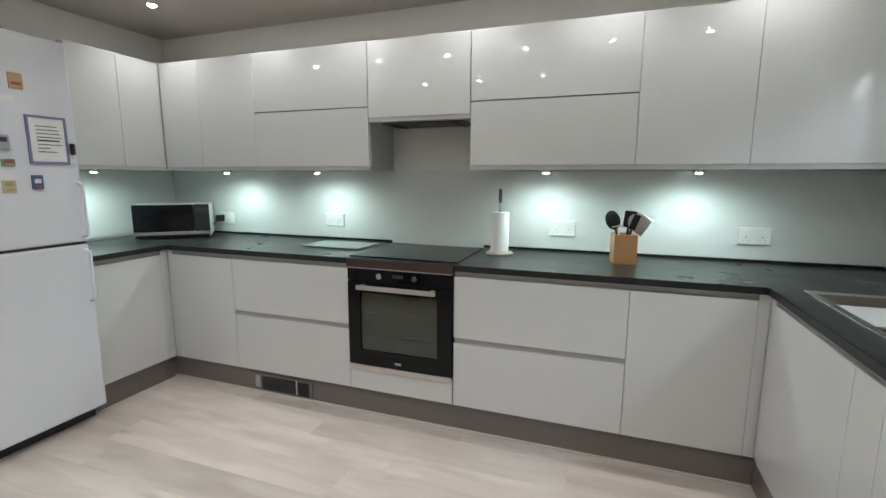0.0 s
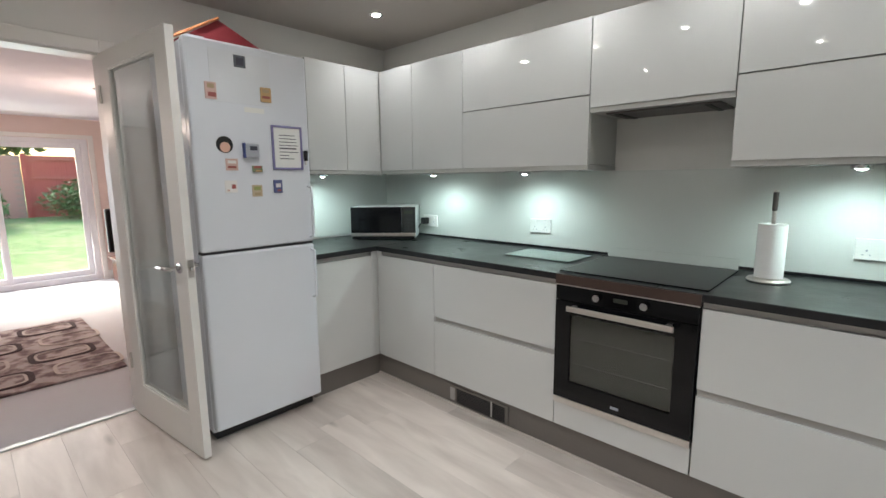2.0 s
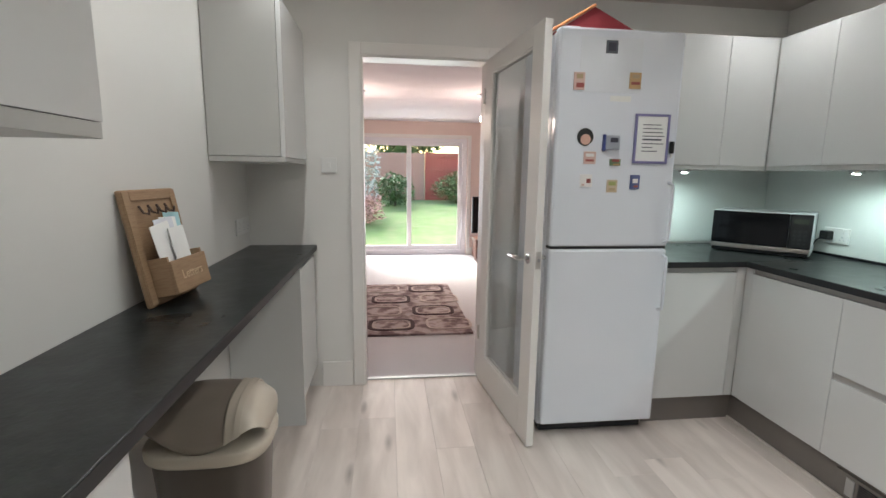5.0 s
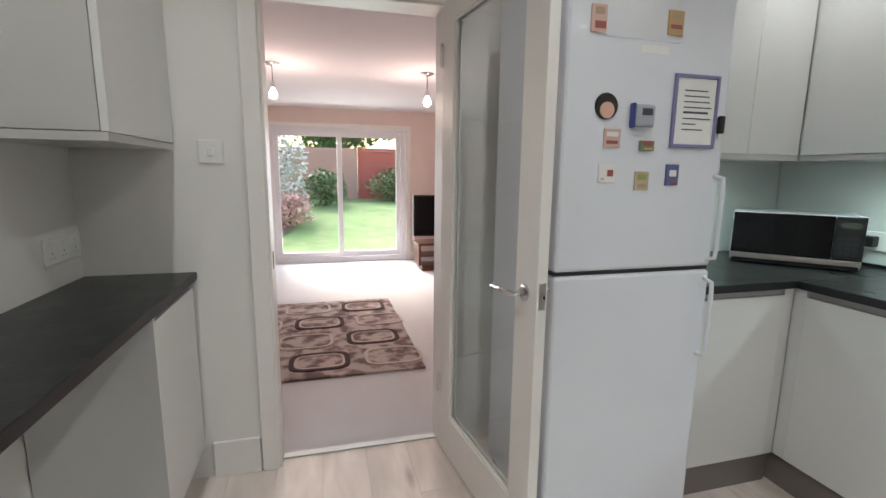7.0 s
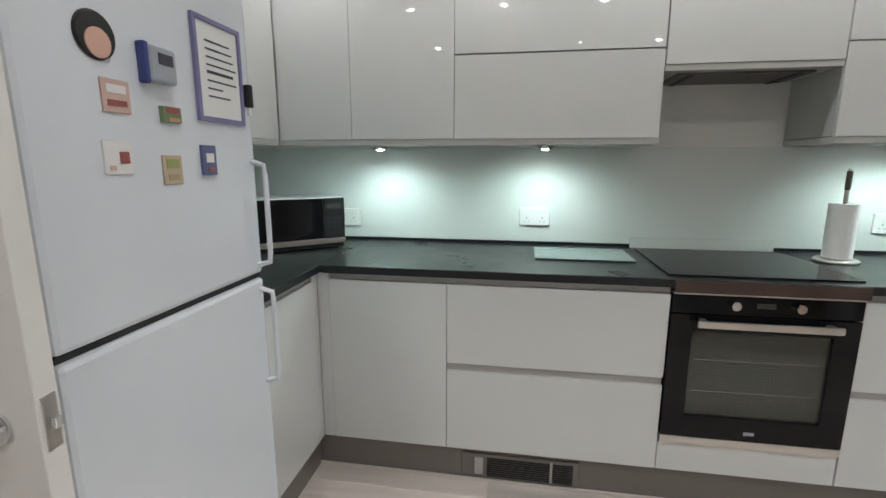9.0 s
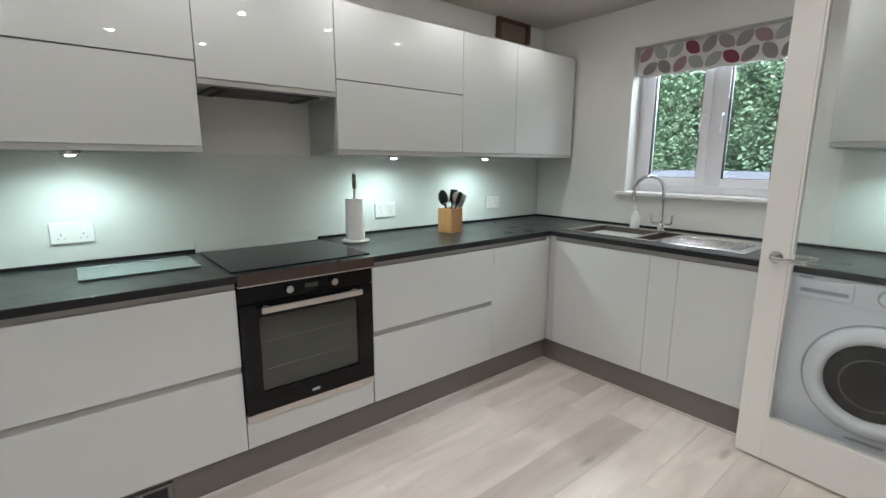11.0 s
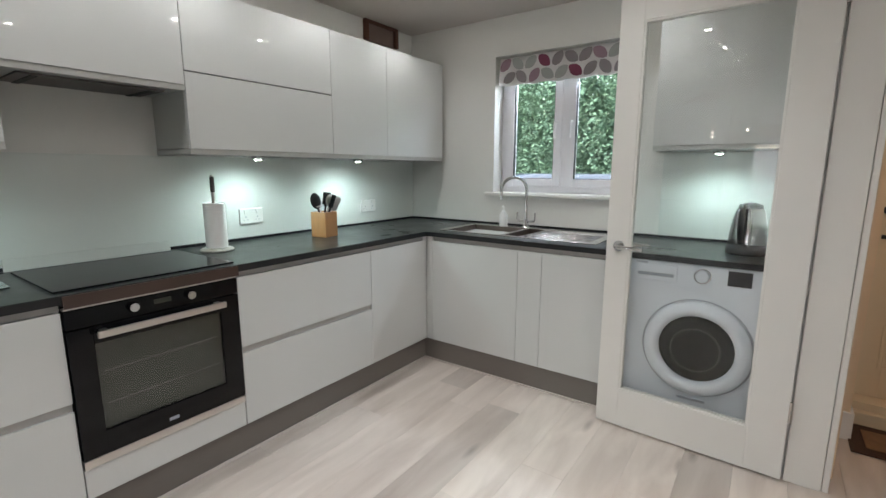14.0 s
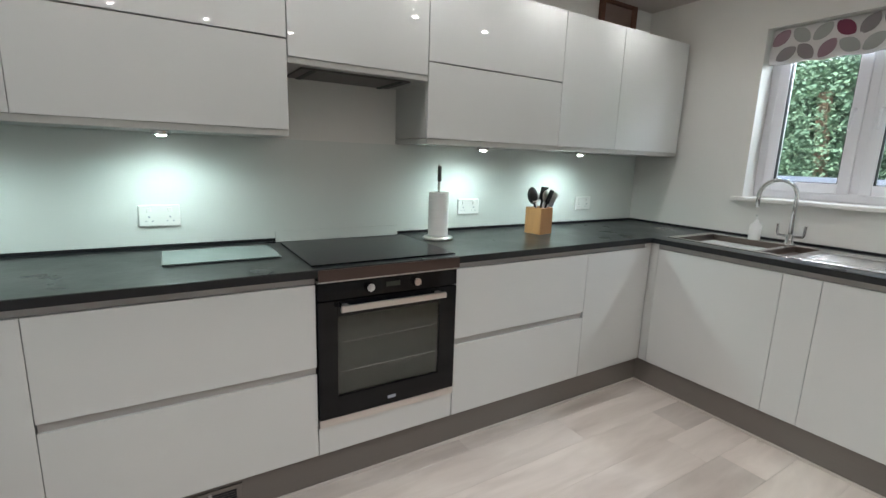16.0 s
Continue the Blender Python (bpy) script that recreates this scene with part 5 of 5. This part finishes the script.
bpy.data.objects.remove(txo)
bm = bmesh.new()
bm.from_mesh(tme)
bm.transform(pose(0.132, -0.0762, 0.07, 90))
part("lettering", bm, mat("pale lettering", (0.62, 0.46, 0.30), 0.6), lr, "pale word on the pocket")
for x in (0.065, 0.11, 0.155, 0.2):
    part("hook", tube([(x, -0.002, 0.318), (x, -0.012, 0.295), (x, -0.028, 0.288), (x, -0.032, 0.305)], 0.0038, 8), M["bronze"], lr, "dark metal hook")
for i, (x, z, mm, w, a) in enumerate(((0.105, 0.235, M["paper"], 0.085, -3), (0.045, 0.25, M["paper"], 0.10, -7), (0.075, 0.268, M["fridge"], 0.10, -3), (0.10, 0.275, M["paper"], 0.09, 3), (0.135, 0.292, mat("pale blue envelope", (0.38, 0.62, 0.66), 0.6), 0.09, 5))):
    le = thing("letter", "white envelope standing in the rack" if i < 4 else "pale blue envelope standing in the rack", "letter", lr.matrix_basis @ pose(x, -0.055 + i * 0.010, 0.05, 0, a))
    part("sheet", box(0, w, 0, 0.002, 0, z - 0.05), mm, le)

# bin
bn = thing("pedal_bin", "taupe plastic bin with a domed swing lid and cream rim", "waste bin", pose(-3.27, 0.575, 0, 0, 0, 90) @ Matrix.Diagonal((0.95, 0.95, 0.98, 1)))
def super_ring(a, b, z, n=36, p=3.2):
    return [((abs(math.cos(u)) ** (2 / p)) * math.copysign(a, math.cos(u)), (abs(math.sin(u)) ** (2 / p)) * math.copysign(b, math.sin(u)), z) for u in np.linspace(0, 2 * math.pi, n, endpoint=False)]
def loft(rings, cap=True):
    bm = bmesh.new()
    rr = [[bm.verts.new(p) for p in r] for r in rings]
    for a, b in zip(rr, rr[1:]):
        for i in range(len(a)):
            bm.faces.new((a[i], a[(i + 1) % len(a)], b[(i + 1) % len(a)], b[i]))
    if cap:
        bm.faces.new(rr[0][::-1])
        bm.faces.new(rr[-1])
    bmesh.ops.recalc_face_normals(bm, faces=bm.faces)
    return bm
part("body", loft([super_ring(0.15, 0.12, 0.0), super_ring(0.155, 0.125, 0.01), super_ring(0.185, 0.15, 0.46), super_ring(0.187, 0.152, 0.47)]), M["taupe_dark"], bn, "dark taupe plastic body", smooth=True)
part("rim", loft([super_ring(0.192, 0.157, 0.44), super_ring(0.200, 0.165, 0.45), super_ring(0.202, 0.167, 0.478), super_ring(0.197, 0.162, 0.486)]), M["cream"], bn, "cream plastic rim", smooth=True)


def dome(x0, x1, grow, z, n=22):
    """Part of the domed lid between two places along its length."""
    a, b, h = 0.192 + grow, 0.158 + grow, 0.15 + grow
    f = lambda x, y: z + h * max(0.0, 1 - abs(x / a) ** 3.2) ** 0.45 * max(0.0, 1 - abs(y / b) ** 3.0) ** 0.45
    bm = bmesh.new()
    g = []
    for i in range(n + 1):
        x = x0 + (x1 - x0) * i / n
        w = b * max(0.0, 1 - abs(x / a) ** 4) ** 0.25
        g.append([bm.verts.new((x, w * math.sin(v), f(x, w * math.sin(v)))) for v in np.linspace(-math.pi / 2, math.pi / 2, n + 1)])
    for p, q in zip(g, g[1:]):
        for k in range(n):
            bm.faces.new((p[k], q[k], q[k + 1], p[k + 1]))
    bmesh.ops.remove_doubles(bm, verts=bm.verts, dist=1e-5)
    bmesh.ops.solidify(bm, geom=bm.faces[:], thickness=0.004)
    return bm


part("lid", dome(-0.191, 0.10, 0.0, 0.487), M["taupe"], bn, "taupe domed lid", smooth=True)
part("flap", dome(0.085, 0.197, 0.006, 0.487), M["cream"], bn, "cream curved end flap", smooth=True)
part("flap_edge", dome(0.115, 0.135, 0.012, 0.487, 16), M["cream"], bn, "raised cream band", smooth=True)

# opening above the wall cabinets
hl = thing("wall_opening", "rough brown opening above the wall cabinets", "wall opening", pose(-0.58, YN, 2.20))
hl["kind"] = "structure"
bm = bmesh.new()
add_box(bm, 0, 0.035, -0.03, -0.001, 0, 0.139, 0.003)
add_box(bm, 0.315, 0.35, -0.03, -0.001, 0, 0.139, 0.003)
add_box(bm, 0.035, 0.315, -0.03, -0.001, 0.119, 0.139, 0.003)
part("surround", bm, M["brickhole"], hl)
part("backing", box(0.035, 0.315, -0.008, -0.001, 0, 0.119), mat("grey-brown board", (0.20, 0.14, 0.12), 0.8, vary=0.2), hl)

# ---- living room ----
pd = thing("patio_door", "white framed sliding patio doors onto the garden", "patio door")
pd["kind"] = "structure"
X = LX - 0.16
bm = bmesh.new()
for a in ((PY0, PY0 + 0.07, 0.0, PZ), (PY1 - 0.07, PY1, 0.0, PZ), (PY0 + 0.07, PY1 - 0.07, 0.0, 0.075), (PY0 + 0.07, PY1 - 0.07, PZ - 0.06, PZ)):
    add_box(bm, X, X + 0.12, a[0], a[1], a[2], a[3], 0.004)
part("window_frame", bm, M["upvc"], pd)
mid = (PY0 + PY1) / 2
for y0, y1, xx in ((PY0 + 0.07, mid + 0.035, X + 0.06), (mid - 0.035, PY1 - 0.07, X + 0.01)):
    bm = bmesh.new()
    for a in ((y0, y0 + 0.06, 0.075, PZ - 0.06), (y1 - 0.06, y1, 0.075, PZ - 0.06), (y0 + 0.06, y1 - 0.06, 0.075, 0.145), (y0 + 0.06, y1 - 0.06, PZ - 0.12, PZ - 0.06)):
        add_box(bm, xx, xx + 0.045, a[0], a[1], a[2], a[3], 0.003)
    part("sash", bm, M["upvc"], pd)
    pn = part("pane", box(xx + 0.02, xx + 0.026, y0 + 0.06, y1 - 0.06, 0.145, PZ - 0.12), M["clear"], pd)
    pn.visible_shadow = False
part("handle", box(X + 0.105, X + 0.125, mid - 0.02, mid + 0.005, 0.85, 1.05, 0.004), M["upvc"], pd)
part("surround", add_box(add_box(box(LX, LX + 0.014, PY0 - 0.06, PY0, 0, PZ + 0.05, 0.003), LX, LX + 0.014, PY1, PY1 + 0.06, 0, PZ + 0.05, 0.003), LX, LX + 0.014, PY0, PY1, PZ, PZ + 0.05, 0.003), M["white"], pd, "white painted surround")


def rug_material():
    m = bpy.data.materials.new("patterned pile")
    m.use_nodes = True
    n, l = m.node_tree.nodes, m.node_tree.links
    b = n["Principled BSDF"]
    b.inputs["Roughness"].default_value = 1.0
    tc = n.new("ShaderNodeTexCoord")
    no = n.new("ShaderNodeTexNoise")
    no.inputs["Scale"].default_value, no.inputs["Detail"].default_value = 9, 5
    l.new(tc.outputs["Object"], no.inputs["Vector"])
    r = n.new("ShaderNodeValToRGB")
    e = r.color_ramp.elements
    e[0].position, e[0].color = 0.40, (0.13, 0.08, 0.08, 1)
    e[1].position, e[1].color = 0.56, (0.40, 0.33, 0.31, 1)
    mid_ = e.new(0.49)
    mid_.color = (0.27, 0.20, 0.19, 1)
    l.new(no.outputs["Fac"], r.inputs["Fac"])
    l.new(r.outputs["Color"], b.inputs["Base Color"])
    f = n.new("ShaderNodeTexNoise")
    f.inputs["Scale"].default_value = 260
    bp = n.new("ShaderNodeBump")
    bp.inputs["Distance"].default_value = 0.006
    l.new(tc.outputs["Object"], f.inputs["Vector"])
    l.new(f.outputs["Fac"], bp.inputs["Height"])
    l.new(bp.outputs["Normal"], b.inputs["Normal"])
    return m


rug = thing("rug", "brown and beige shaggy rug with rounded oblong rings", "rug", pose(-7.11, 0.40, 0.001))
part("mat", box(0, 1.72, 0, 1.45, 0, 0.018, 0.006), rug_material(), rug)
M["rugdark"] = mat("dark brown pile", (0.045, 0.02, 0.02), 1.0, vary=0.3, scale=30, bump=1)
M["rugpale"] = mat("beige pile", (0.46, 0.38, 0.34), 1.0, vary=0.25, scale=30, bump=1)
def oblong(cx, cy, a, b, r, t, material, z=0.018):
    bm = bmesh.new()
    o = super_ring(a, b, z, 40, 4)
    i = super_ring(a - t, b - t, z, 40, 4)
    V = lambda pts, dz: [bm.verts.new((cx + p[0], cy + p[1], p[2] + dz)) for p in pts]
    o0, o1, i0, i1 = V(o, 0), V(o, 0.006), V(i, 0), V(i, 0.006)
    for k in range(40):
        j = (k + 1) % 40
        bm.faces.new((o0[k], o0[j], o1[j], o1[k]))
        bm.faces.new((o1[k], o1[j], i1[j], i1[k]))
        bm.faces.new((i1[k], i1[j], i0[j], i0[k]))
    return part("ring", bm, material, rug)
k = 0
for i, x in enumerate((0.24, 0.66, 1.08, 1.48)):
    for j, y in enumerate((0.22, 0.72, 1.22)):
        yy = y + (0.05 if i % 2 else -0.05)
        dark = (i + j) % 2 == 0
        oblong(x, yy, 0.15, 0.20, 0.05, 0.03 if dark else 0.022, M["rugdark"] if dark else M["rugpale"])
        if dark:
            oblong(x, yy, 0.115, 0.165, 0.05, 0.016, M["rugpale"])

st = thing("tv_stand", "dark brown wooden television stand with a glass shelf", "tv stand", pose(-8.75, 2.42, 0))
part("top", box(0, 0.40, 0, 1.0, 0.34, 0.37, 0.004), M["darkwood"], st)
part("shelf", box(0.03, 0.38, 0.03, 0.97, 0.19, 0.205, 0.002), M["darkwood"], st)
part("base", box(0.04, 0.38, 0.06, 0.94, 0.0, 0.07, 0.004), M["darkwood"], st)
for y in (0.02, 0.94):
    part("side", box(0.05, 0.35, y, y + 0.03, 0.07, 0.34), M["darkwood"], st)
tv = thing("television", "black flat television on the dark wooden stand", "television", pose(-8.58, 2.40, 0.37, 0, 0, 0))
part("base", box(-0.10, 0.10, 0.30, 0.62, 0.0, 0.015, 0.004), M["blackplastic"], tv)
part("neck", box(-0.02, 0.02, 0.42, 0.50, 0.015, 0.09), M["blackplastic"], tv)
part("case", box(-0.03, 0.02, 0.0, 0.95, 0.07, 0.62, 0.006), M["blackplastic"], tv)
part("screen", box(0.0205, 0.022, 0.02, 0.93, 0.09, 0.60), M["black"], tv)
ct = thing("folding_chair", "brown wooden chair frame standing by the doorway", "chair", pose(-6.02, 2.125, 0, 0, 0, -90))
part("back_leg", tube([(0, 0, 0.012), (0.0, 0.01, 0.3), (0.02, 0.02, 0.55), (0.04, 0.02, 0.86)], 0.014, 8), M["darkwood"], ct)
part("back_leg", tube([(0, 0.4, 0.012), (0.0, 0.4, 0.3), (0.02, 0.4, 0.55), (0.04, 0.4, 0.86)], 0.014, 8), M["darkwood"], ct)
part("front_leg", tube([(-0.45, 0.0, 0.012), (-0.42, 0.02, 0.44)], 0.014, 8), M["darkwood"], ct)
part("front_leg", tube([(-0.45, 0.4, 0.012), (-0.42, 0.4, 0.44)], 0.014, 8), M["darkwood"], ct)
part("seat", box(-0.46, 0.0, -0.01, 0.43, 0.43, 0.46, 0.01), M["darkwood"], ct)
part("rail", box(0.02, 0.05, 0.02, 0.4, 0.70, 0.80, 0.008), M["darkwood"], ct)

# ---- outdoors ----
M["lawn"] = mat("lawn", (0.15, 0.27, 0.08), 0.95, vary=0.4, scale=1.2, fine=0.5, fine_scale=80, bump=1, second=(0.30, 0.32, 0.18), amount=0.6)
M["fence"] = mat("red-brown fence", (0.36, 0.075, 0.06), 0.7, vary=0.2, stretch=(1, 1, 6), bump=0.3)
M["brick"] = mat("weathered red brick", (0.46, 0.25, 0.21), 0.85, vary=0.3, scale=1.5, bump=0.4)
M["mortar"] = mat("mortar", (0.34, 0.23, 0.20), 0.9)
M["leaf1"] = mat("green leaves", (0.06, 0.13, 0.035), 0.6, vary=0.5, scale=3)
M["leaf2"] = mat("silver-green leaves", (0.42, 0.45, 0.43), 0.7, vary=0.4, scale=4)
M["leaf3"] = mat("dusty pink flowers", (0.50, 0.31, 0.29), 0.8, vary=0.4, scale=9)
M["leaf4"] = mat("fresh green leaves", (0.10, 0.18, 0.135), 0.9, vary=0.2, scale=2, spec=0.1)
M["bark"] = mat("bark", (0.08, 0.06, 0.045), 0.9, vary=0.3)
M["soil"] = mat("soil", (0.26, 0.18, 0.155), 0.95, vary=0.3)
M["tarmac"] = mat("road", (0.06, 0.06, 0.06), 0.9, vary=0.2)
M["car"] = mat("pale car paint", (0.13, 0.145, 0.17), 0.25, 0.3, coat=0.6)

bm = bmesh.new()
def ground_z(x, y):
    s = max(0.0, min(1.0, (-9.6 - x) / 8.4))
    return -0.12 + 0.55 * s * s * (3 - 2 * s) + (0.03 * noise.noise(Vector((x * 0.6, y * 0.6, 0))) if x < -9.6 else 0)
xs = list(np.linspace(-19, -9.5, 40))
ys = list(np.linspace(-8, 10, 50))
xs = [-3000, -200, -40] + xs + [-9.48, 0.26, 8, 60, 3000]
ys = [-3000, -60] + ys + [60, 3000]
gv = [[bm.verts.new((x, y, ground_z(x, y) if x > -30 else 0.43)) for y in ys] for x in xs]
for a, b in zip(gv, gv[1:]):
    for j in range(len(ys) - 1):
        bm.faces.new((a[j], b[j], b[j + 1], a[j + 1]))
bmesh.ops.recalc_face_normals(bm, faces=bm.faces)
structure("ground", bm, M["lawn"], "rough green lawn with bare patches")

bm = bmesh.new()
bx, by = np.linspace(-16.9, -9.9, 15), np.linspace(-4.0, 0.6, 9)
edge = lambda x, y: y - 0.35 * (y > 0.4) * (0.5 + 0.5 * math.sin(x * 2.1))
sv = [[bm.verts.new((x, edge(x, y), ground_z(x, y) + 0.03)) for y in by] for x in bx]
for a, b in zip(sv, sv[1:]):
    for j in range(len(by) - 1):
        bm.faces.new((a[j], a[j + 1], b[j + 1], b[j])[::-1])
bmesh.ops.solidify(bm, geom=bm.faces[:], thickness=0.05)
structure("soil_bed", bm, M["soil"], "bare pinkish-brown soil of the flower bed")

rnd = random.Random(3)
def tuft(count, spread, size, base_fn):
    bm = bmesh.new()
    for _ in range(count):
        p = base_fn()
        a, t = rnd.uniform(0, math.tau), rnd.uniform(-1.0, 1.0)
        s = size * rnd.uniform(0.6, 1.3)
        m = Matrix.Translation(p) @ Euler((t, rnd.uniform(-1, 1), a)).to_matrix().to_4x4()
        q = [bm.verts.new(m @ Vector(v)) for v in ((0, -s * 0.5, 0), (s * 0.32, 0, s * 0.06), (0, s * 0.6, 0), (-s * 0.32, 0, s * 0.06))]
        bm.faces.new(q)
    return bm
def blob(cx, cy, cz, rx, ry, rz):
    while True:
        v = Vector((rnd.uniform(-1, 1), rnd.uniform(-1, 1), rnd.uniform(-1, 1)))
        if 0.35 < v.length < 1:
            k = 1 + 0.35 * noise.noise(v * 2.2 + Vector((cx, cy, cz)))
            return Vector((cx + v.x * rx * k, cy + v.y * ry * k, cz + v.z * rz * k))
def bush(name, label, x, y, rx, ry, h, material, count, size, category="bush", z=None):
    gz = ground_z(x, y) if z is None else z
    t = thing(name, label, category, pose(x, y, gz))
    part("stem", tube([(0, 0, -0.05), (0.03, 0.02, h * 0.4), (-0.02, 0.0, h * 0.8)], 0.03, 8), M["bark"], t)
    for a in range(3):
        u = a * 2.1
        part("branch", tube([(0, 0, h * 0.15), (rx * 0.4 * math.cos(u), ry * 0.4 * math.sin(u), h * 0.5), (rx * 0.7 * math.cos(u), ry * 0.7 * math.sin(u), h * 0.8)], 0.015, 6), M["bark"], t)
    part("leaves", tuft(count, 1, size, lambda: blob(0, 0, h * 0.55, rx, ry, h * 0.55)), material, t)
    return t
FX = -17.6
bush("bush", "silvery airy shrub in the flower bed", -14.4, 0.05, 1.1, 0.9, 2.2, M["leaf2"], 2600, 0.11)
bush("bush", "pink flowering shrub at the edge of the lawn", -13.0, 0.55, 0.45, 0.5, 0.7, M["leaf3"], 900, 0.09)
bush("bush", "pink flowering shrub low in the flower bed", -11.4, 0.10, 0.5, 0.35, 0.45, M["leaf3"], 700, 0.07)
bush("bush", "low dark green shrub against the wall", -15.8, 1.35, 0.55, 0.6, 0.9, M["leaf1"], 1300, 0.10)
bush("bush", "wide dark green shrub against the red fence", -16.7, 3.6, 0.6, 1.0, 0.9, M["leaf1"], 1800, 0.10)
for k, (x, y, h) in enumerate(((-22, -2.0, 4.5), (-23, 2.0, 4.0), (-22.5, 5.5, 4.6))):
    t = thing("tree", "leafy garden tree behind the fence", "tree", pose(x, y, 0.43))
    part("trunk", tube([(0, 0, -0.1), (0.1, 0, h * 0.4), (0, 0.1, h * 0.8)], 0.12, 8), M["bark"], t)
    part("crown", tuft(2600, 1, 0.28, lambda: blob(0, 0, h * 0.72, 1.7, 1.9, h * 0.34)), M["leaf1"], t)
bw = thing("garden_wall", "weathered pale red brick garden wall", "wall", pose(FX, 0, 0.35))
bw["kind"] = "structure"
part("core", box(-0.2, -0.012, -4.0, 2.39, -0.4, 1.66), M["mortar"], bw)
me = bpy.data.meshes.new("brick")
b_ = box(-0.10, 0.0, 0, 0.215, 0, 0.065, 0.004)
b_.to_mesh(me)
b_.free()
me.materials.append(M["brick"])
cnt = 0
for r in range(22):
    for q in range(13):
        y = 2.35 - 0.225 - q * 0.225 - (0.1125 if r % 2 else 0)
        o = new("brick", me)
        o.parent = bw
        o.location = (rnd.uniform(-0.004, 0.003), y, 0.0 + r * 0.075)
        cnt += 1
fn = thing("garden_fence", "dark red painted wooden fence with two rails", "fence", pose(FX, 2.40, 0.40))
part("post", box(-0.05, 0.05, 0, 0.1, -0.1, 1.66, 0.006), M["fence"], fn)
part("post", box(-0.05, 0.05, 1.9, 2.0, -0.1, 1.66, 0.006), M["fence"], fn)
for k in range(34):
    part("slat", box(-0.03, -0.012 + 0.004 * (k % 2), 0.1 + k * 0.115, 0.213 + k * 0.115, 0.0, 1.62, 0.002), M["fence"], fn)
for z in (0.35, 1.02, 1.50):
    part("rail", box(-0.01, 0.03, 0.1, 4.0, z, z + 0.05, 0.003), mat("pale red rail", (0.36, 0.12, 0.09), 0.7), fn)

# street side
for k in range(15):
    y = -4.0 + k * 0.85
    t = thing("hedge_tree", "dense green leafy tree beyond the kitchen window", "tree", pose(5.6 + 0.7 * (k % 2), y, -0.12))
    part("trunk", tube([(0, 0, -0.1), (0.1, 0, 1.2), (0, 0.1, 2.6)], 0.10, 8), M["bark"], t)
    part("crown", tuft(15000, 1, 0.065, lambda: blob(0, 0, 2.15, 1.0, 1.0, 2.1)), M["leaf4"], t)
for k in range(9):
    t = thing("hedge_tree", "dense green leafy tree further back beyond the kitchen window", "tree", pose(8.2, -4.5 + k * 1.5, -0.12))
    part("trunk", tube([(0, 0, -0.1), (0.1, 0, 1.4), (0, 0.1, 2.9)], 0.12, 8), M["bark"], t)
    part("crown", tuft(5000, 1, 0.17, lambda: blob(0, 0, 2.5, 1.3, 1.3, 2.5)), M["leaf4"], t)
car = thing("car", "pale grey parked car beyond the kitchen window", "car", pose(3.4, 3.2, -0.12))
part("body", loft([super_ring(0.8, 2.0, 0.25, 40, 5), super_ring(0.85, 2.05, 0.5, 40, 5), super_ring(0.83, 2.0, 0.85, 40, 5), super_ring(0.72, 1.3, 1.25, 40, 4), super_ring(0.62, 1.1, 1.36, 40, 4)]), M["car"], car, smooth=True)
for x, y in ((-0.75, -1.3), (-0.75, 1.3), (0.75, -1.3), (0.75, 1.3)):
    w = part("wheel", cyl(0.31, 0.2, pose(x - 0.1, y, 0.31, 0, 90), 28, None, 0.02), M["dark"], car)
    part("rim", cyl(0.19, 0.21, pose(x - 0.105, y, 0.31, 0, 90), 20), M["steel"], w)

# ---- floor boards ----
BW, BL = 0.193, 1.29
boards = {}
row = 0
y = -0.75
rnd = random.Random(9)
while y < YN:
    x = XW - 0.07 - rnd.uniform(0, BL)
    while x < XE:
        x0, x1 = max(x, XW - 0.07), min(x + BL, XE)
        if x1 - x0 > 0.03:
            key = (round(x1 - x0, 3))
            if key not in boards:
                bmb = box(0.0003, x1 - x0 - 0.0003, 0.0003, BW - 0.0003, -0.012, 0.0, 0.0006)
                meb = bpy.data.meshes.new("board")
                bmb.to_mesh(meb)
                bmb.free()
                meb.materials.append(M["plank"])
                boards[key] = meb
            o = new("floor_board", boards[key])
            o.parent = floor
            o.location = (x0, y, 0.0)
        x += BL
    y += BW
